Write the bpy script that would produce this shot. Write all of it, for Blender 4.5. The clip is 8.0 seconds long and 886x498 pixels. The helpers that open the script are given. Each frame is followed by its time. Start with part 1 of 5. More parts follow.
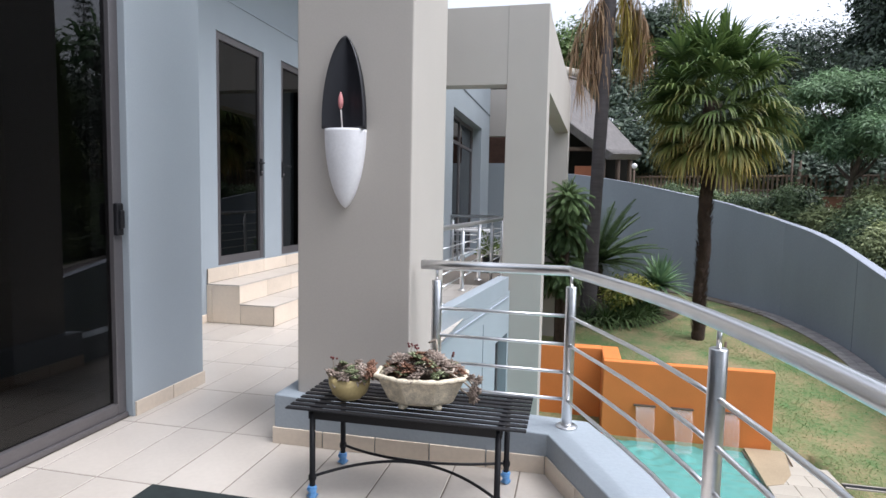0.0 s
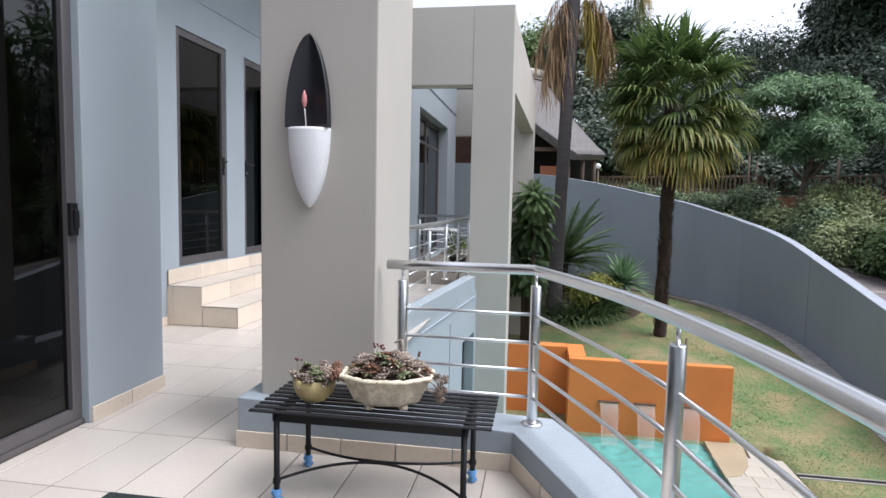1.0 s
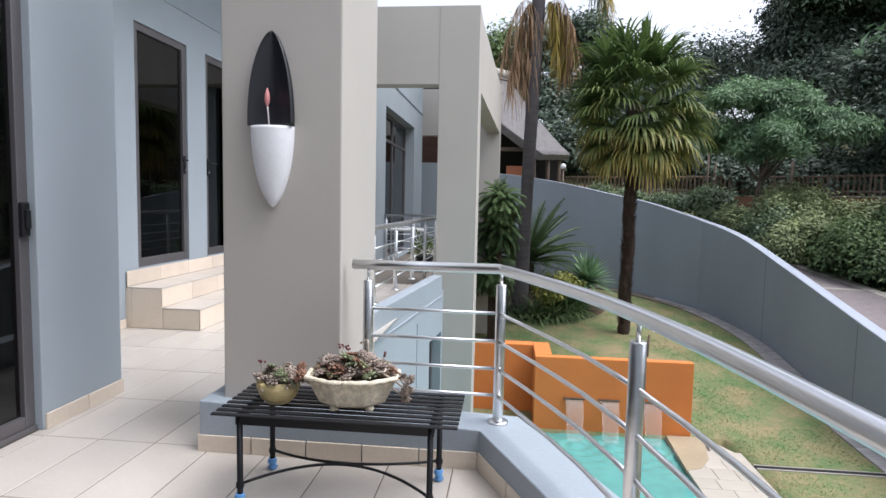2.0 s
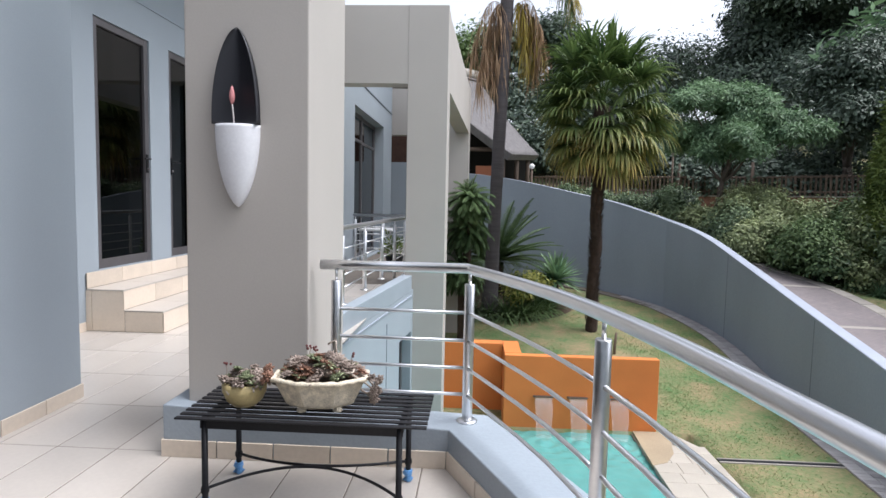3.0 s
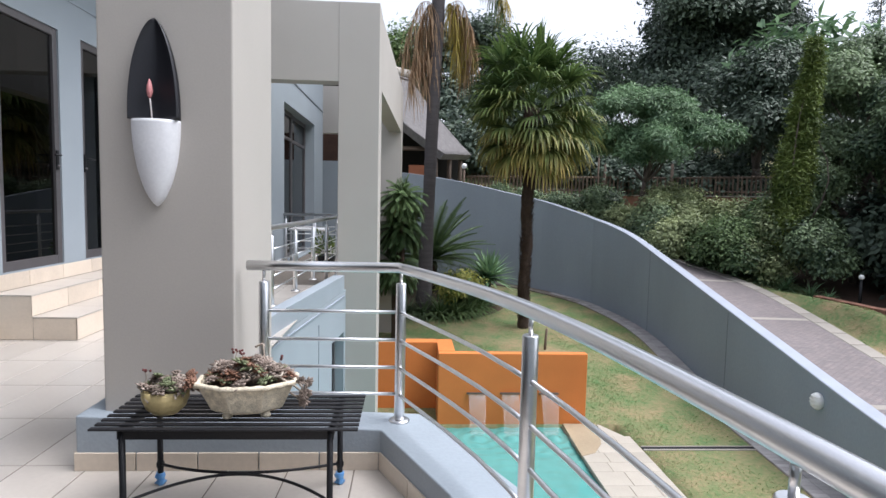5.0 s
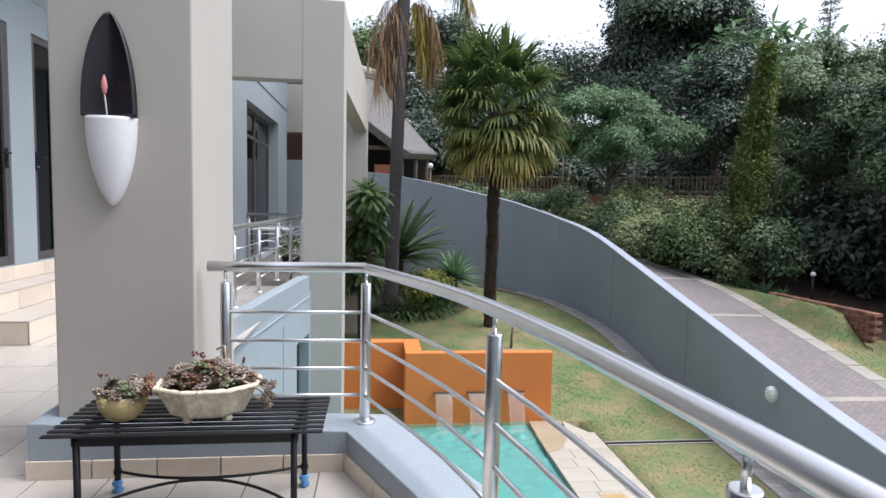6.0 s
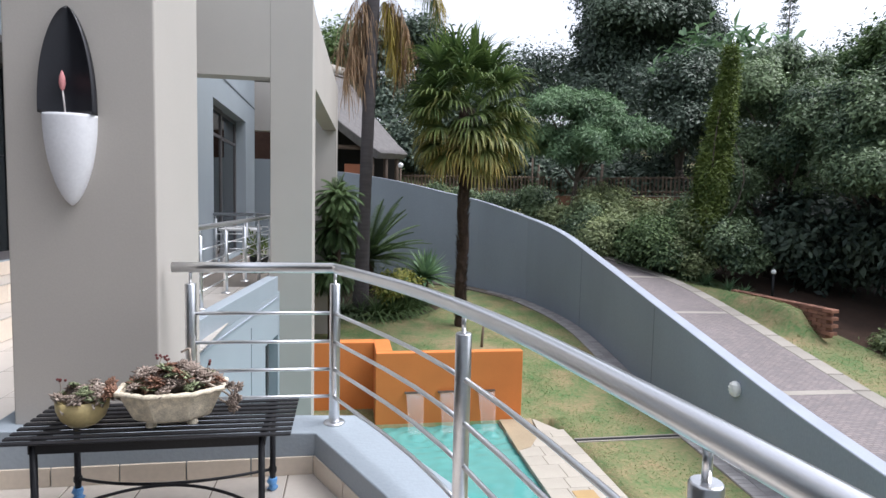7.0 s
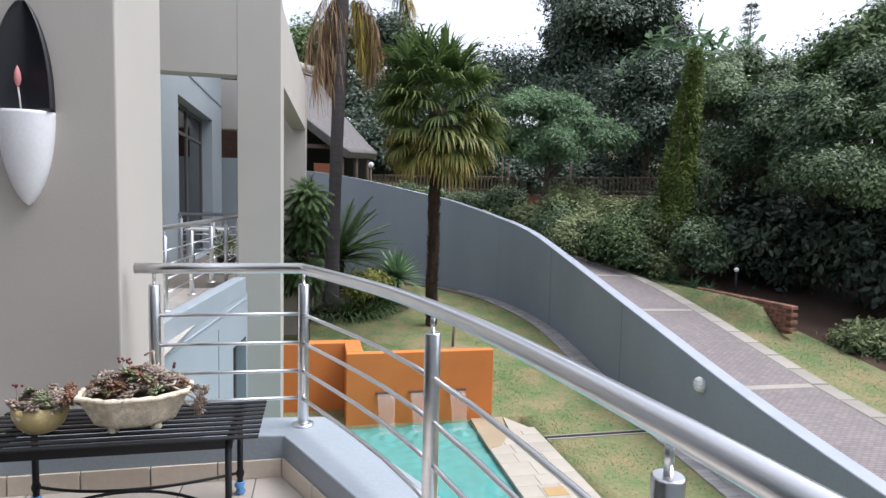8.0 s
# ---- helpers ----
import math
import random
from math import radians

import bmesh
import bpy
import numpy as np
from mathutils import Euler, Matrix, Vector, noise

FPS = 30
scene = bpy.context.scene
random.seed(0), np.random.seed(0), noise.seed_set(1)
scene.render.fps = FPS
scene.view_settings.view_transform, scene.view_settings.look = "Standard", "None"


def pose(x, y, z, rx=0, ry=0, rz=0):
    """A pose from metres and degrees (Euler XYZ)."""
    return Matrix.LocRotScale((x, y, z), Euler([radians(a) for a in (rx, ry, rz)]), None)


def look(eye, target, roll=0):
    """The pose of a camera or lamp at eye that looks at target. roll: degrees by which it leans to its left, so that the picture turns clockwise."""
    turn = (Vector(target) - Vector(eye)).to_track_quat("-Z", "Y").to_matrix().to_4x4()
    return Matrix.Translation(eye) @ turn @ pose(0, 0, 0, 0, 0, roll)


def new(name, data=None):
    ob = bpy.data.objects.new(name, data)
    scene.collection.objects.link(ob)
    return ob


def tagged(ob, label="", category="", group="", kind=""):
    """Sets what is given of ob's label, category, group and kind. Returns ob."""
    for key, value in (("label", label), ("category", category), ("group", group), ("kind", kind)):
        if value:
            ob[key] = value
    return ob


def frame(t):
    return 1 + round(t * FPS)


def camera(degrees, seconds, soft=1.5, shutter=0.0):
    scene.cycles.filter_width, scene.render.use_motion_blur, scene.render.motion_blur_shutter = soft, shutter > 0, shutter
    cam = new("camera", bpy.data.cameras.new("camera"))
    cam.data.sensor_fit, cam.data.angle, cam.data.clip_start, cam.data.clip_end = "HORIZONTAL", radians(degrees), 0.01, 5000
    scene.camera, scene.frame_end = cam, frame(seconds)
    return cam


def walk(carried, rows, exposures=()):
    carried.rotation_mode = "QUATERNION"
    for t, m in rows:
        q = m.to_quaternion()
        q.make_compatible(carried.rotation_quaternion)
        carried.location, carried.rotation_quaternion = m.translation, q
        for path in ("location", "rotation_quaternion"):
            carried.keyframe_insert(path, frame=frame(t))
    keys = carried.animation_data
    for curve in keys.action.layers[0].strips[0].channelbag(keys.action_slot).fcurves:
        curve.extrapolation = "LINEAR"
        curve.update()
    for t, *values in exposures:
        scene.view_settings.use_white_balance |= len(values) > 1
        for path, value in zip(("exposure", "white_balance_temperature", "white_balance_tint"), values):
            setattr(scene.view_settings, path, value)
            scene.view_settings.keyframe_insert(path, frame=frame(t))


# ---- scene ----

# Camera: a slow pan on a tripod head, the lens a little ahead of the axis.
cam = camera(73.58, 8.0)
walk(cam, [(t, pose(x, y, 1.28, 90 + p, r, w)) for t, x, y, w, p, r in (
    (0, 0.000, 0.000, 12.50, -4.69, -1.13), (0.5, 0.004, 0.001, 10.73, -4.68, -1.15), (1, 0.007, 0.002, 9.32, -4.66, -1.16),
    (1.5, 0.011, 0.002, 7.69, -4.65, -1.17), (3, 0.022, 0.003, 3.25, -4.60, -1.21), (3.5, 0.026, 0.003, 1.73, -4.59, -1.22),
    (4, 0.029, 0.003, 0.34, -4.57, -1.23), (4.5, 0.033, 0.003, -1.39, -4.56, -1.23), (5, 0.037, 0.003, -3.14, -4.54, -1.24),
    (6.5, 0.048, 0.002, -7.83, -4.49, -1.25), (7, 0.051, 0.002, -9.20, -4.47, -1.26), (7.5, 0.054, 0.001, -10.63, -4.45, -1.26),
    (8, 0.058, 0.000, -12.01, -4.44, -1.26))],
    exposures=((0, 1.12, 6080, 13), (8, 1.12, 6080, 13)))

# ---- light: bright overcast day ----
world = bpy.data.worlds.new("overcast_sky")
scene.world = world
world.use_nodes = True
wn, wl = world.node_tree.nodes, world.node_tree.links
sky = wn.new("ShaderNodeTexSky")
sky.sky_type, sky.sun_disc = "NISHITA", False
sky.sun_elevation, sky.sun_rotation = radians(63), radians(98)
sky.air_density, sky.dust_density = 1.0, 3.0
hs = wn.new("ShaderNodeHueSaturation")
hs.inputs["Saturation"].default_value = 0.25
wl.new(sky.outputs[0], hs.inputs["Color"])
wl.new(hs.outputs[0], wn["Background"].inputs[0])
wn["Background"].inputs[1].default_value = 0.14
sun_data = bpy.data.lights.new("sun", "SUN")
sun_data.energy, sun_data.angle, sun_data.color = 1.45, radians(40), (1.0, 0.975, 0.95)
sun = new("sun", sun_data)
sun.matrix_world = look((0, 0, 30), (-math.sin(radians(98)) * 0.454 * 10, -math.cos(radians(98)) * 0.454 * 10, 30 - 8.91))


# ---- materials ----
def mat(name, base, rough=0.6, var=0.12, scale=6.0, fine=60.0, bump=0.05, metal=0.0, rnd=0.0, island=0.0, hue2=None, stretch=(1, 1, 1), spec=0.5, transl=0.0, tone=False, span=(0.2, 0.8)):
    m = bpy.data.materials.new(name)
    m.use_nodes = True
    n, l = m.node_tree.nodes, m.node_tree.links
    b = n["Principled BSDF"]
    b.inputs["Roughness"].default_value, b.inputs["Metallic"].default_value = rough, metal
    b.inputs["Specular IOR Level"].default_value = spec
    tc, mp = n.new("ShaderNodeTexCoord"), n.new("ShaderNodeMapping")
    mp.inputs["Scale"].default_value = stretch
    l.new(tc.outputs["Object"], mp.inputs[0])
    big, small = n.new("ShaderNodeTexNoise"), n.new("ShaderNodeTexNoise")
    for q, sc, det in ((big, scale, 4), (small, fine, 3)):
        q.inputs["Scale"].default_value, q.inputs["Detail"].default_value = sc, det
        l.new(mp.outputs[0], q.inputs["Vector"])
    add = n.new("ShaderNodeMath")
    add.operation = "MULTIPLY_ADD"
    add.inputs[1].default_value = 0.6
    l.new(big.outputs[0], add.inputs[0])
    mul = n.new("ShaderNodeMath")
    mul.operation, mul.inputs[1].default_value = "MULTIPLY", 0.4
    l.new(small.outputs[0], mul.inputs[0])
    l.new(mul.outputs[0], add.inputs[2])
    value = add.outputs[0]
    if rnd or island:
        src = n.new("ShaderNodeObjectInfo").outputs["Random"] if rnd else n.new("ShaderNodeNewGeometry").outputs["Random Per Island"]
        mx = n.new("ShaderNodeMath")
        mx.operation, mx.inputs[1].default_value = "MULTIPLY_ADD", rnd or island
        l.new(src, mx.inputs[0])
        sh = n.new("ShaderNodeMath")
        sh.operation, sh.inputs[1].default_value = "SUBTRACT", (rnd or island) / 2
        l.new(value, sh.inputs[0])
        l.new(sh.outputs[0], mx.inputs[2])
        value = mx.outputs[0]
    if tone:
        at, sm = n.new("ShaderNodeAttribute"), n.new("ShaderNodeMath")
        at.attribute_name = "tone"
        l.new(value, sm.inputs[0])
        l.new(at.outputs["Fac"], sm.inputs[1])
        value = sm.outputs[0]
    ramp = n.new("ShaderNodeValToRGB")
    lo, hi = [c * (1 - 1.6 * var) for c in base], [min(1, c * (1 + 1.6 * var)) for c in base]
    if hue2:
        lo, hi = base, hue2
    ramp.color_ramp.elements[0].position, ramp.color_ramp.elements[1].position = span
    ramp.color_ramp.elements[0].color, ramp.color_ramp.elements[1].color = (*lo, 1), (*hi, 1)
    l.new(value, ramp.inputs[0])
    l.new(ramp.outputs[0], b.inputs["Base Color"])
    if bump:
        bp = n.new("ShaderNodeBump")
        bp.inputs["Strength"].default_value, bp.inputs["Distance"].default_value = bump, 0.02
        l.new(small.outputs[0], bp.inputs["Height"])
        l.new(bp.outputs[0], b.inputs["Normal"])
    if transl:
        tr, mixs = n.new("ShaderNodeBsdfTranslucent"), n.new("ShaderNodeMixShader")
        mixs.inputs[0].default_value = transl
        l.new(ramp.outputs[0], tr.inputs[0])
        l.new(b.outputs[0], mixs.inputs[1])
        l.new(tr.outputs[0], mixs.inputs[2])
        l.new(mixs.outputs[0], n["Material Output"].inputs[0])
    return m


M_BEIGE = mat("beige_plaster", (0.425, 0.395, 0.358), 0.75, 0.05, 1.2, 120, 0.03)
M_GREY = mat("grey_blue_plaster", (0.295, 0.335, 0.365), 0.7, 0.05, 1.2, 120, 0.03)
M_PLINTH = mat("grey_plinth_paint", (0.29, 0.33, 0.365), 0.5, 0.08, 2, 60, 0.08)
M_BWALL = mat("boundary_wall_paint", (0.282, 0.322, 0.375), 0.7, 0.12, 0.6, 50, 0.15, stretch=(1, 1, 0.4))
M_PLINTH_DARK = mat("joint_filler", (0.14, 0.16, 0.175), 0.8, 0.1, 4, 40, 0.05)
M_COPING = mat("coping_paint", (0.33, 0.36, 0.42), 0.55, 0.1, 2, 60, 0.1)
M_TILE = mat("cream_tile", (0.455, 0.415, 0.37), 0.28, 0.07, 3, 40, 0.02, rnd=0.35)
M_SKIRT = mat("skirting_tile", (0.66, 0.565, 0.46), 0.35, 0.08, 4, 40, 0.02, rnd=0.5)
M_GROUT = mat("grout", (0.17, 0.145, 0.12), 0.9, 0.15, 8, 80, 0.1)
M_STEEL = mat("brushed_steel", (0.74, 0.74, 0.75), 0.29, 0.06, 8, 160, 0.02, metal=1.0, stretch=(1, 1, 6))
M_ALU = mat("bronze_aluminium", (0.17, 0.16, 0.165), 0.4, 0.08, 5, 60, 0.02, metal=0.6)
M_BLACK = mat("black_iron_paint", (0.010, 0.010, 0.012), 0.45, 0.3, 10, 90, 0.1, spec=0.3)
# near-black that puts the shade of unlit interiors into the surface colour
M_DARK = mat("interior_shade_black", (0.009, 0.008, 0.007), 0.9, 0.2, 2, 20, 0)
M_ORANGE = mat("orange_plaster", (0.62, 0.19, 0.042), 0.8, 0.12, 1.5, 70, 0.2)
M_GRASS_G = mat("lawn_soil", (0.09, 0.165, 0.055), 0.95, 0.3, 1.6, 14, 0.3, hue2=(0.29, 0.215, 0.12), span=(0.36, 0.66))
M_STONE = mat("pool_paving", (0.38, 0.345, 0.29), 0.8, 0.1, 2, 40, 0.15, rnd=0.3)
M_PAVER = mat("grey_brick_paver", (0.38, 0.36, 0.355), 0.9, 0.12, 2, 50, 0.2, rnd=0.5, island=0.0)
M_ROAD = mat("driveway_pavers", (0.225, 0.20, 0.195), 0.9, 0.12, 0.7, 30, 0.2)
def block_paving(m):
    """Adds herringbone-like block joints, as colour and relief."""
    n, l = m.node_tree.nodes, m.node_tree.links
    bk, mp, tc = n.new("ShaderNodeTexBrick"), n.new("ShaderNodeMapping"), n.new("ShaderNodeTexCoord")
    mp.inputs["Rotation"].default_value = (0, 0, radians(8))
    bk.inputs["Scale"].default_value, bk.inputs["Mortar Size"].default_value = 4.6, 0.022
    bk.inputs["Color1"].default_value, bk.inputs["Color2"].default_value, bk.inputs["Mortar"].default_value = (1.1, 1.06, 1.06, 1), (0.82, 0.82, 0.86, 1), (0.5, 0.48, 0.46, 1)
    l.new(tc.outputs["Object"], mp.inputs[0])
    l.new(mp.outputs[0], bk.inputs[0])
    mx = n.new("ShaderNodeMix")
    mx.data_type, mx.blend_type = "RGBA", "MULTIPLY"
    mx.inputs["Factor"].default_value = 1.0
    ramp = [q for q in n if q.type == "VALTORGB"][0]
    l.new(ramp.outputs[0], mx.inputs["A"])
    l.new(bk.outputs[0], mx.inputs["B"])
    l.new(mx.outputs["Result"], n["Principled BSDF"].inputs["Base Color"])


block_paving(M_ROAD)
M_KERB = mat("kerb_stone", (0.31, 0.285, 0.25), 0.9, 0.12, 2, 40, 0.15, rnd=0.4)
M_BRICK = mat("red_brick", (0.22, 0.105, 0.07), 0.9, 0.2, 3, 50, 0.3, rnd=0.6)
# darker copy of the red brick, with the wing's shade in its colour
M_SHADED_BRICK = mat("shaded_red_brick", (0.07, 0.035, 0.025), 0.9, 0.3, 8, 50, 0.3)
M_WOOD = mat("weathered_timber", (0.115, 0.082, 0.06), 0.85, 0.25, 4, 50, 0.3, rnd=0.5, stretch=(4, 4, 0.6))
M_THATCH = mat("grey_thatch", (0.165, 0.155, 0.152), 1.0, 0.32, 3, 40, 0.9, stretch=(3, 3, 0.6))
M_BARK = mat("bark", (0.10, 0.08, 0.065), 0.95, 0.3, 5, 40, 0.8, stretch=(1, 1, 0.4))
M_PALMBARK = mat("fibrous_palm_bark", (0.055, 0.035, 0.025), 0.95, 0.4, 9, 60, 1.0)
M_GREYBARK = mat("grey_ringed_bark", (0.085, 0.075, 0.078), 0.9, 0.25, 3, 30, 0.6, stretch=(0.5, 0.5, 6))
M_SOIL = mat("bed_soil", (0.075, 0.05, 0.032), 0.95, 0.3, 3, 40, 0.6)


def leafmat(name, lo, hi, island=0.32, transl=0.22, rough=0.5):
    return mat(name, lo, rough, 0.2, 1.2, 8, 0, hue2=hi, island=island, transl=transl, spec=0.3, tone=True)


L_DARK = leafmat("dark_tree_leaves", (0.024, 0.041, 0.032), (0.112, 0.152, 0.106), 0.22, 0.12)
L_MID = leafmat("mid_green_leaves", (0.045, 0.085, 0.035), (0.2, 0.285, 0.115))
L_BUSH = leafmat("bush_leaves", (0.028, 0.056, 0.033), (0.21, 0.285, 0.145), 0.22, 0.12)
L_FEATHER = leafmat("feathery_leaves", (0.06, 0.12, 0.065), (0.215, 0.335, 0.17), 0.24)
L_CYP = leafmat("cypress_leaves", (0.05, 0.085, 0.02), (0.19, 0.25, 0.06))
L_GROUND = leafmat("bank_leaves", (0.045, 0.08, 0.035), (0.34, 0.39, 0.19), 0.26)
L_VAR = leafmat("variegated_leaves", (0.10, 0.16, 0.03), (0.48, 0.46, 0.12), 0.9)
L_AGAVE = leafmat("agave_leaves", (0.11, 0.2, 0.11), (0.28, 0.42, 0.22), 0.5)
L_CYCAD = leafmat("cycad_leaves", (0.03, 0.06, 0.025), (0.12, 0.18, 0.07), 0.5)
L_DEAD = leafmat("dead_fronds", (0.25, 0.15, 0.08), (0.5, 0.34, 0.2), 0.6)
L_YELLOW = leafmat("yellow_fronds", (0.26, 0.19, 0.03), (0.42, 0.33, 0.06), 0.6)
L_GRASS = mat("grass_blades", (0.12, 0.225, 0.07), 0.5, 0.2, 1.6, 14, 0, hue2=(0.36, 0.35, 0.17), island=0.22, transl=0.3, spec=0.3, span=(0.34, 0.72))


def fan_material():
    m = leafmat("fan_palm_leaves", (0.035, 0.075, 0.025), (0.15, 0.225, 0.07), 0.6)
    n, l = m.node_tree.nodes, m.node_tree.links
    ramp = [q for q in n if q.type == "VALTORGB"][0]
    at = n.new("ShaderNodeAttribute")
    at.attribute_name = "wither"
    mx = n.new("ShaderNodeMix")
    mx.data_type = "RGBA"
    mx.inputs["B"].default_value = (0.47, 0.35, 0.10, 1)
    l.new(at.outputs["Fac"], mx.inputs["Factor"])
    l.new(ramp.outputs[0], mx.inputs["A"])
    for q in n:
        if q.type == "BSDF_PRINCIPLED":
            l.new(mx.outputs["Result"], q.inputs["Base Color"])
        if q.type == "BSDF_TRANSLUCENT":
            l.new(mx.outputs["Result"], q.inputs[0])
    return m


L_FAN = fan_material()


def glass(name, tint, rough=0.01):
    m = bpy.data.materials.new(name)
    m.use_nodes = True
    b = m.node_tree.nodes["Principled BSDF"]
    b.inputs["Base Color"].default_value = (*tint, 1)
    b.inputs["Roughness"].default_value = rough
    b.inputs["Transmission Weight"].default_value = 1.0
    b.inputs["IOR"].default_value = 1.5
    return m


M_GLASS = glass("tinted_glass", (0.065, 0.06, 0.057))


def water_mat():
    m = mat("turquoise_pool_water", (0.10, 0.31, 0.285), 0.06, 0.12, 1.5, 5, 0.25)
    return m


M_WATER = water_mat()


def plain(name, base, rough=0.5, metal=0.0):
    return mat(name, base, rough, 0.08, 6, 70, 0.03, metal=metal)


# ---- mesh helpers ----
def box(bm, x0, x1, y0, y1, z0, z1):
    return bmesh.ops.create_cube(bm, size=1, matrix=Matrix.LocRotScale(((x0 + x1) / 2, (y0 + y1) / 2, (z0 + z1) / 2), None, (x1 - x0, y1 - y0, z1 - z0)))["verts"]


def bbox(x0, x1, y0, y1, z0, z1, bevel=0.0, seg=2):
    bm = bmesh.new()
    box(bm, x0, x1, y0, y1, z0, z1)
    if bevel:
        bmesh.ops.bevel(bm, geom=bm.edges[:], offset=bevel, segments=seg, affect="EDGES", profile=0.5)
    return bm


def prism(poly, z0, z1, bm=None, bevel=0.0):
    """An upright prism over a plan outline; z0 and z1 are heights or lists, one for each corner."""
    bm = bm or bmesh.new()
    n = len(poly)
    lo = [bm.verts.new((x, y, z0[i] if isinstance(z0, (list, tuple)) else z0)) for i, (x, y) in enumerate(poly)]
    hi = [bm.verts.new((x, y, z1[i] if isinstance(z1, (list, tuple)) else z1)) for i, (x, y) in enumerate(poly)]
    for i in range(n):
        j = (i + 1) % n
        bm.faces.new((lo[i], lo[j], hi[j], hi[i]))
    bm.faces.new(hi)
    bm.faces.new(lo[::-1])
    bmesh.ops.recalc_face_normals(bm, faces=bm.faces[:])
    if bevel:
        bmesh.ops.bevel(bm, geom=bm.edges[:], offset=bevel, segments=2, affect="EDGES", profile=0.5)
    return bm


def tube(bm, pts, r, seg=10, caps=True):
    """A round tube along pts; r is a radius or one for each point."""
    pts = [Vector(p) for p in pts]
    rings, side = [], None
    for i, p in enumerate(pts):
        d = (pts[min(i + 1, len(pts) - 1)] - pts[max(i - 1, 0)]).normalized()
        if side is None:
            side = d.orthogonal().normalized()
        side = (side - d * side.dot(d)).normalized()
        up = d.cross(side)
        q = r[i] if isinstance(r, (list, tuple)) else r
        rings.append([bm.verts.new(p + (side * math.cos(a) + up * math.sin(a)) * q) for a in [k * 2 * math.pi / seg for k in range(seg)]])
    for a, b in zip(rings, rings[1:]):
        for k in range(seg):
            f = bm.faces.new((a[k], a[(k + 1) % seg], b[(k + 1) % seg], b[k]))
            f.smooth = True
    if caps:
        bm.faces.new(rings[0][::-1])
        bm.faces.new(rings[-1])
    return bm


def lathe(bm, profile, seg=24, at=(0, 0, 0), sx=1.0, sy=1.0):
    rings = [[bm.verts.new((at[0] + r * sx * math.cos(k * 2 * math.pi / seg), at[1] + r * sy * math.sin(k * 2 * math.pi / seg), at[2] + z)) for k in range(seg)] for r, z in profile]
    for a, b in zip(rings, rings[1:]):
        for k in range(seg):
            f = bm.faces.new((a[k], a[(k + 1) % seg], b[(k + 1) % seg], b[k]))
            f.smooth = True
    bm.faces.new(rings[0][::-1])
    bm.faces.new(rings[-1])
    return bm


def mesh_of(name, bm, material):
    me = bpy.data.meshes.new(name)
    bm.to_mesh(me)
    bm.free()
    if material:
        me.materials.append(material)
    return me


def part(name, bm, material, parent=None, label="", at=None):
    ob = new(name, bm if isinstance(bm, bpy.types.Mesh) else mesh_of(name, bm, material))
    if parent is not None:
        ob.parent = parent
    if at is not None:
        ob.matrix_basis = at if isinstance(at, Matrix) else Matrix.Translation(at)
    if label:
        ob["label"] = label
    return ob


def thing(name, label, category, at=(0, 0, 0), rz=0, group="", kind=""):
    ob = new(name)
    ob.empty_display_size = 0.1
    ob.matrix_basis = pose(*at, 0, 0, rz)
    return tagged(ob, label, category, group, kind)


def structure(name, bm, material, label, category):
    return tagged(part(name, bm, material), label, category, kind="structure")


rng = np.random.default_rng(7)


def unit(v):
    return v / np.maximum(np.linalg.norm(v, axis=-1, keepdims=True), 1e-6)


def raw_mesh(name, verts, quads, material):
    me = bpy.data.meshes.new(name)
    verts, quads = np.asarray(verts, np.float32), np.asarray(quads, np.int32)
    me.vertices.add(len(verts))
    me.vertices.foreach_set("co", verts.ravel())
    me.loops.add(quads.size)
    me.loops.foreach_set("vertex_index", quads.ravel())
    me.polygons.add(len(quads))
    me.polygons.foreach_set("loop_start", np.arange(len(quads), dtype=np.int32) * quads.shape[1])
    me.update(calc_edges=True)
    me.materials.append(material)
    return me


def leaf_mesh(name, p, axis, size, wide, material, nor=None, tone=None):
    """Many folded leaves: place, direction and length of each."""
    n = len(p)
    axis = unit(axis)
    side = unit(np.cross(axis, unit(rng.normal(size=(n, 3))) if nor is None else nor))
    nor = np.cross(side, axis)
    s = np.asarray(size).reshape(-1, 1) * np.ones((n, 1))
    mid = p + axis * s * 0.5 - nor * s * 0.06
    v = np.stack([p, mid + side * s * wide / 2 + nor * s * 0.1, p + axis * s - nor * s * 0.1, mid - side * s * wide / 2 + nor * s * 0.1], 1).reshape(-1, 3)
    me = raw_mesh(name, v, np.arange(4 * n).reshape(n, 4), material)
    if tone is not None:
        me.attributes.new("tone", "FLOAT", "POINT").data.foreach_set("value", np.repeat(tone, 4).astype(np.float32))
    return me


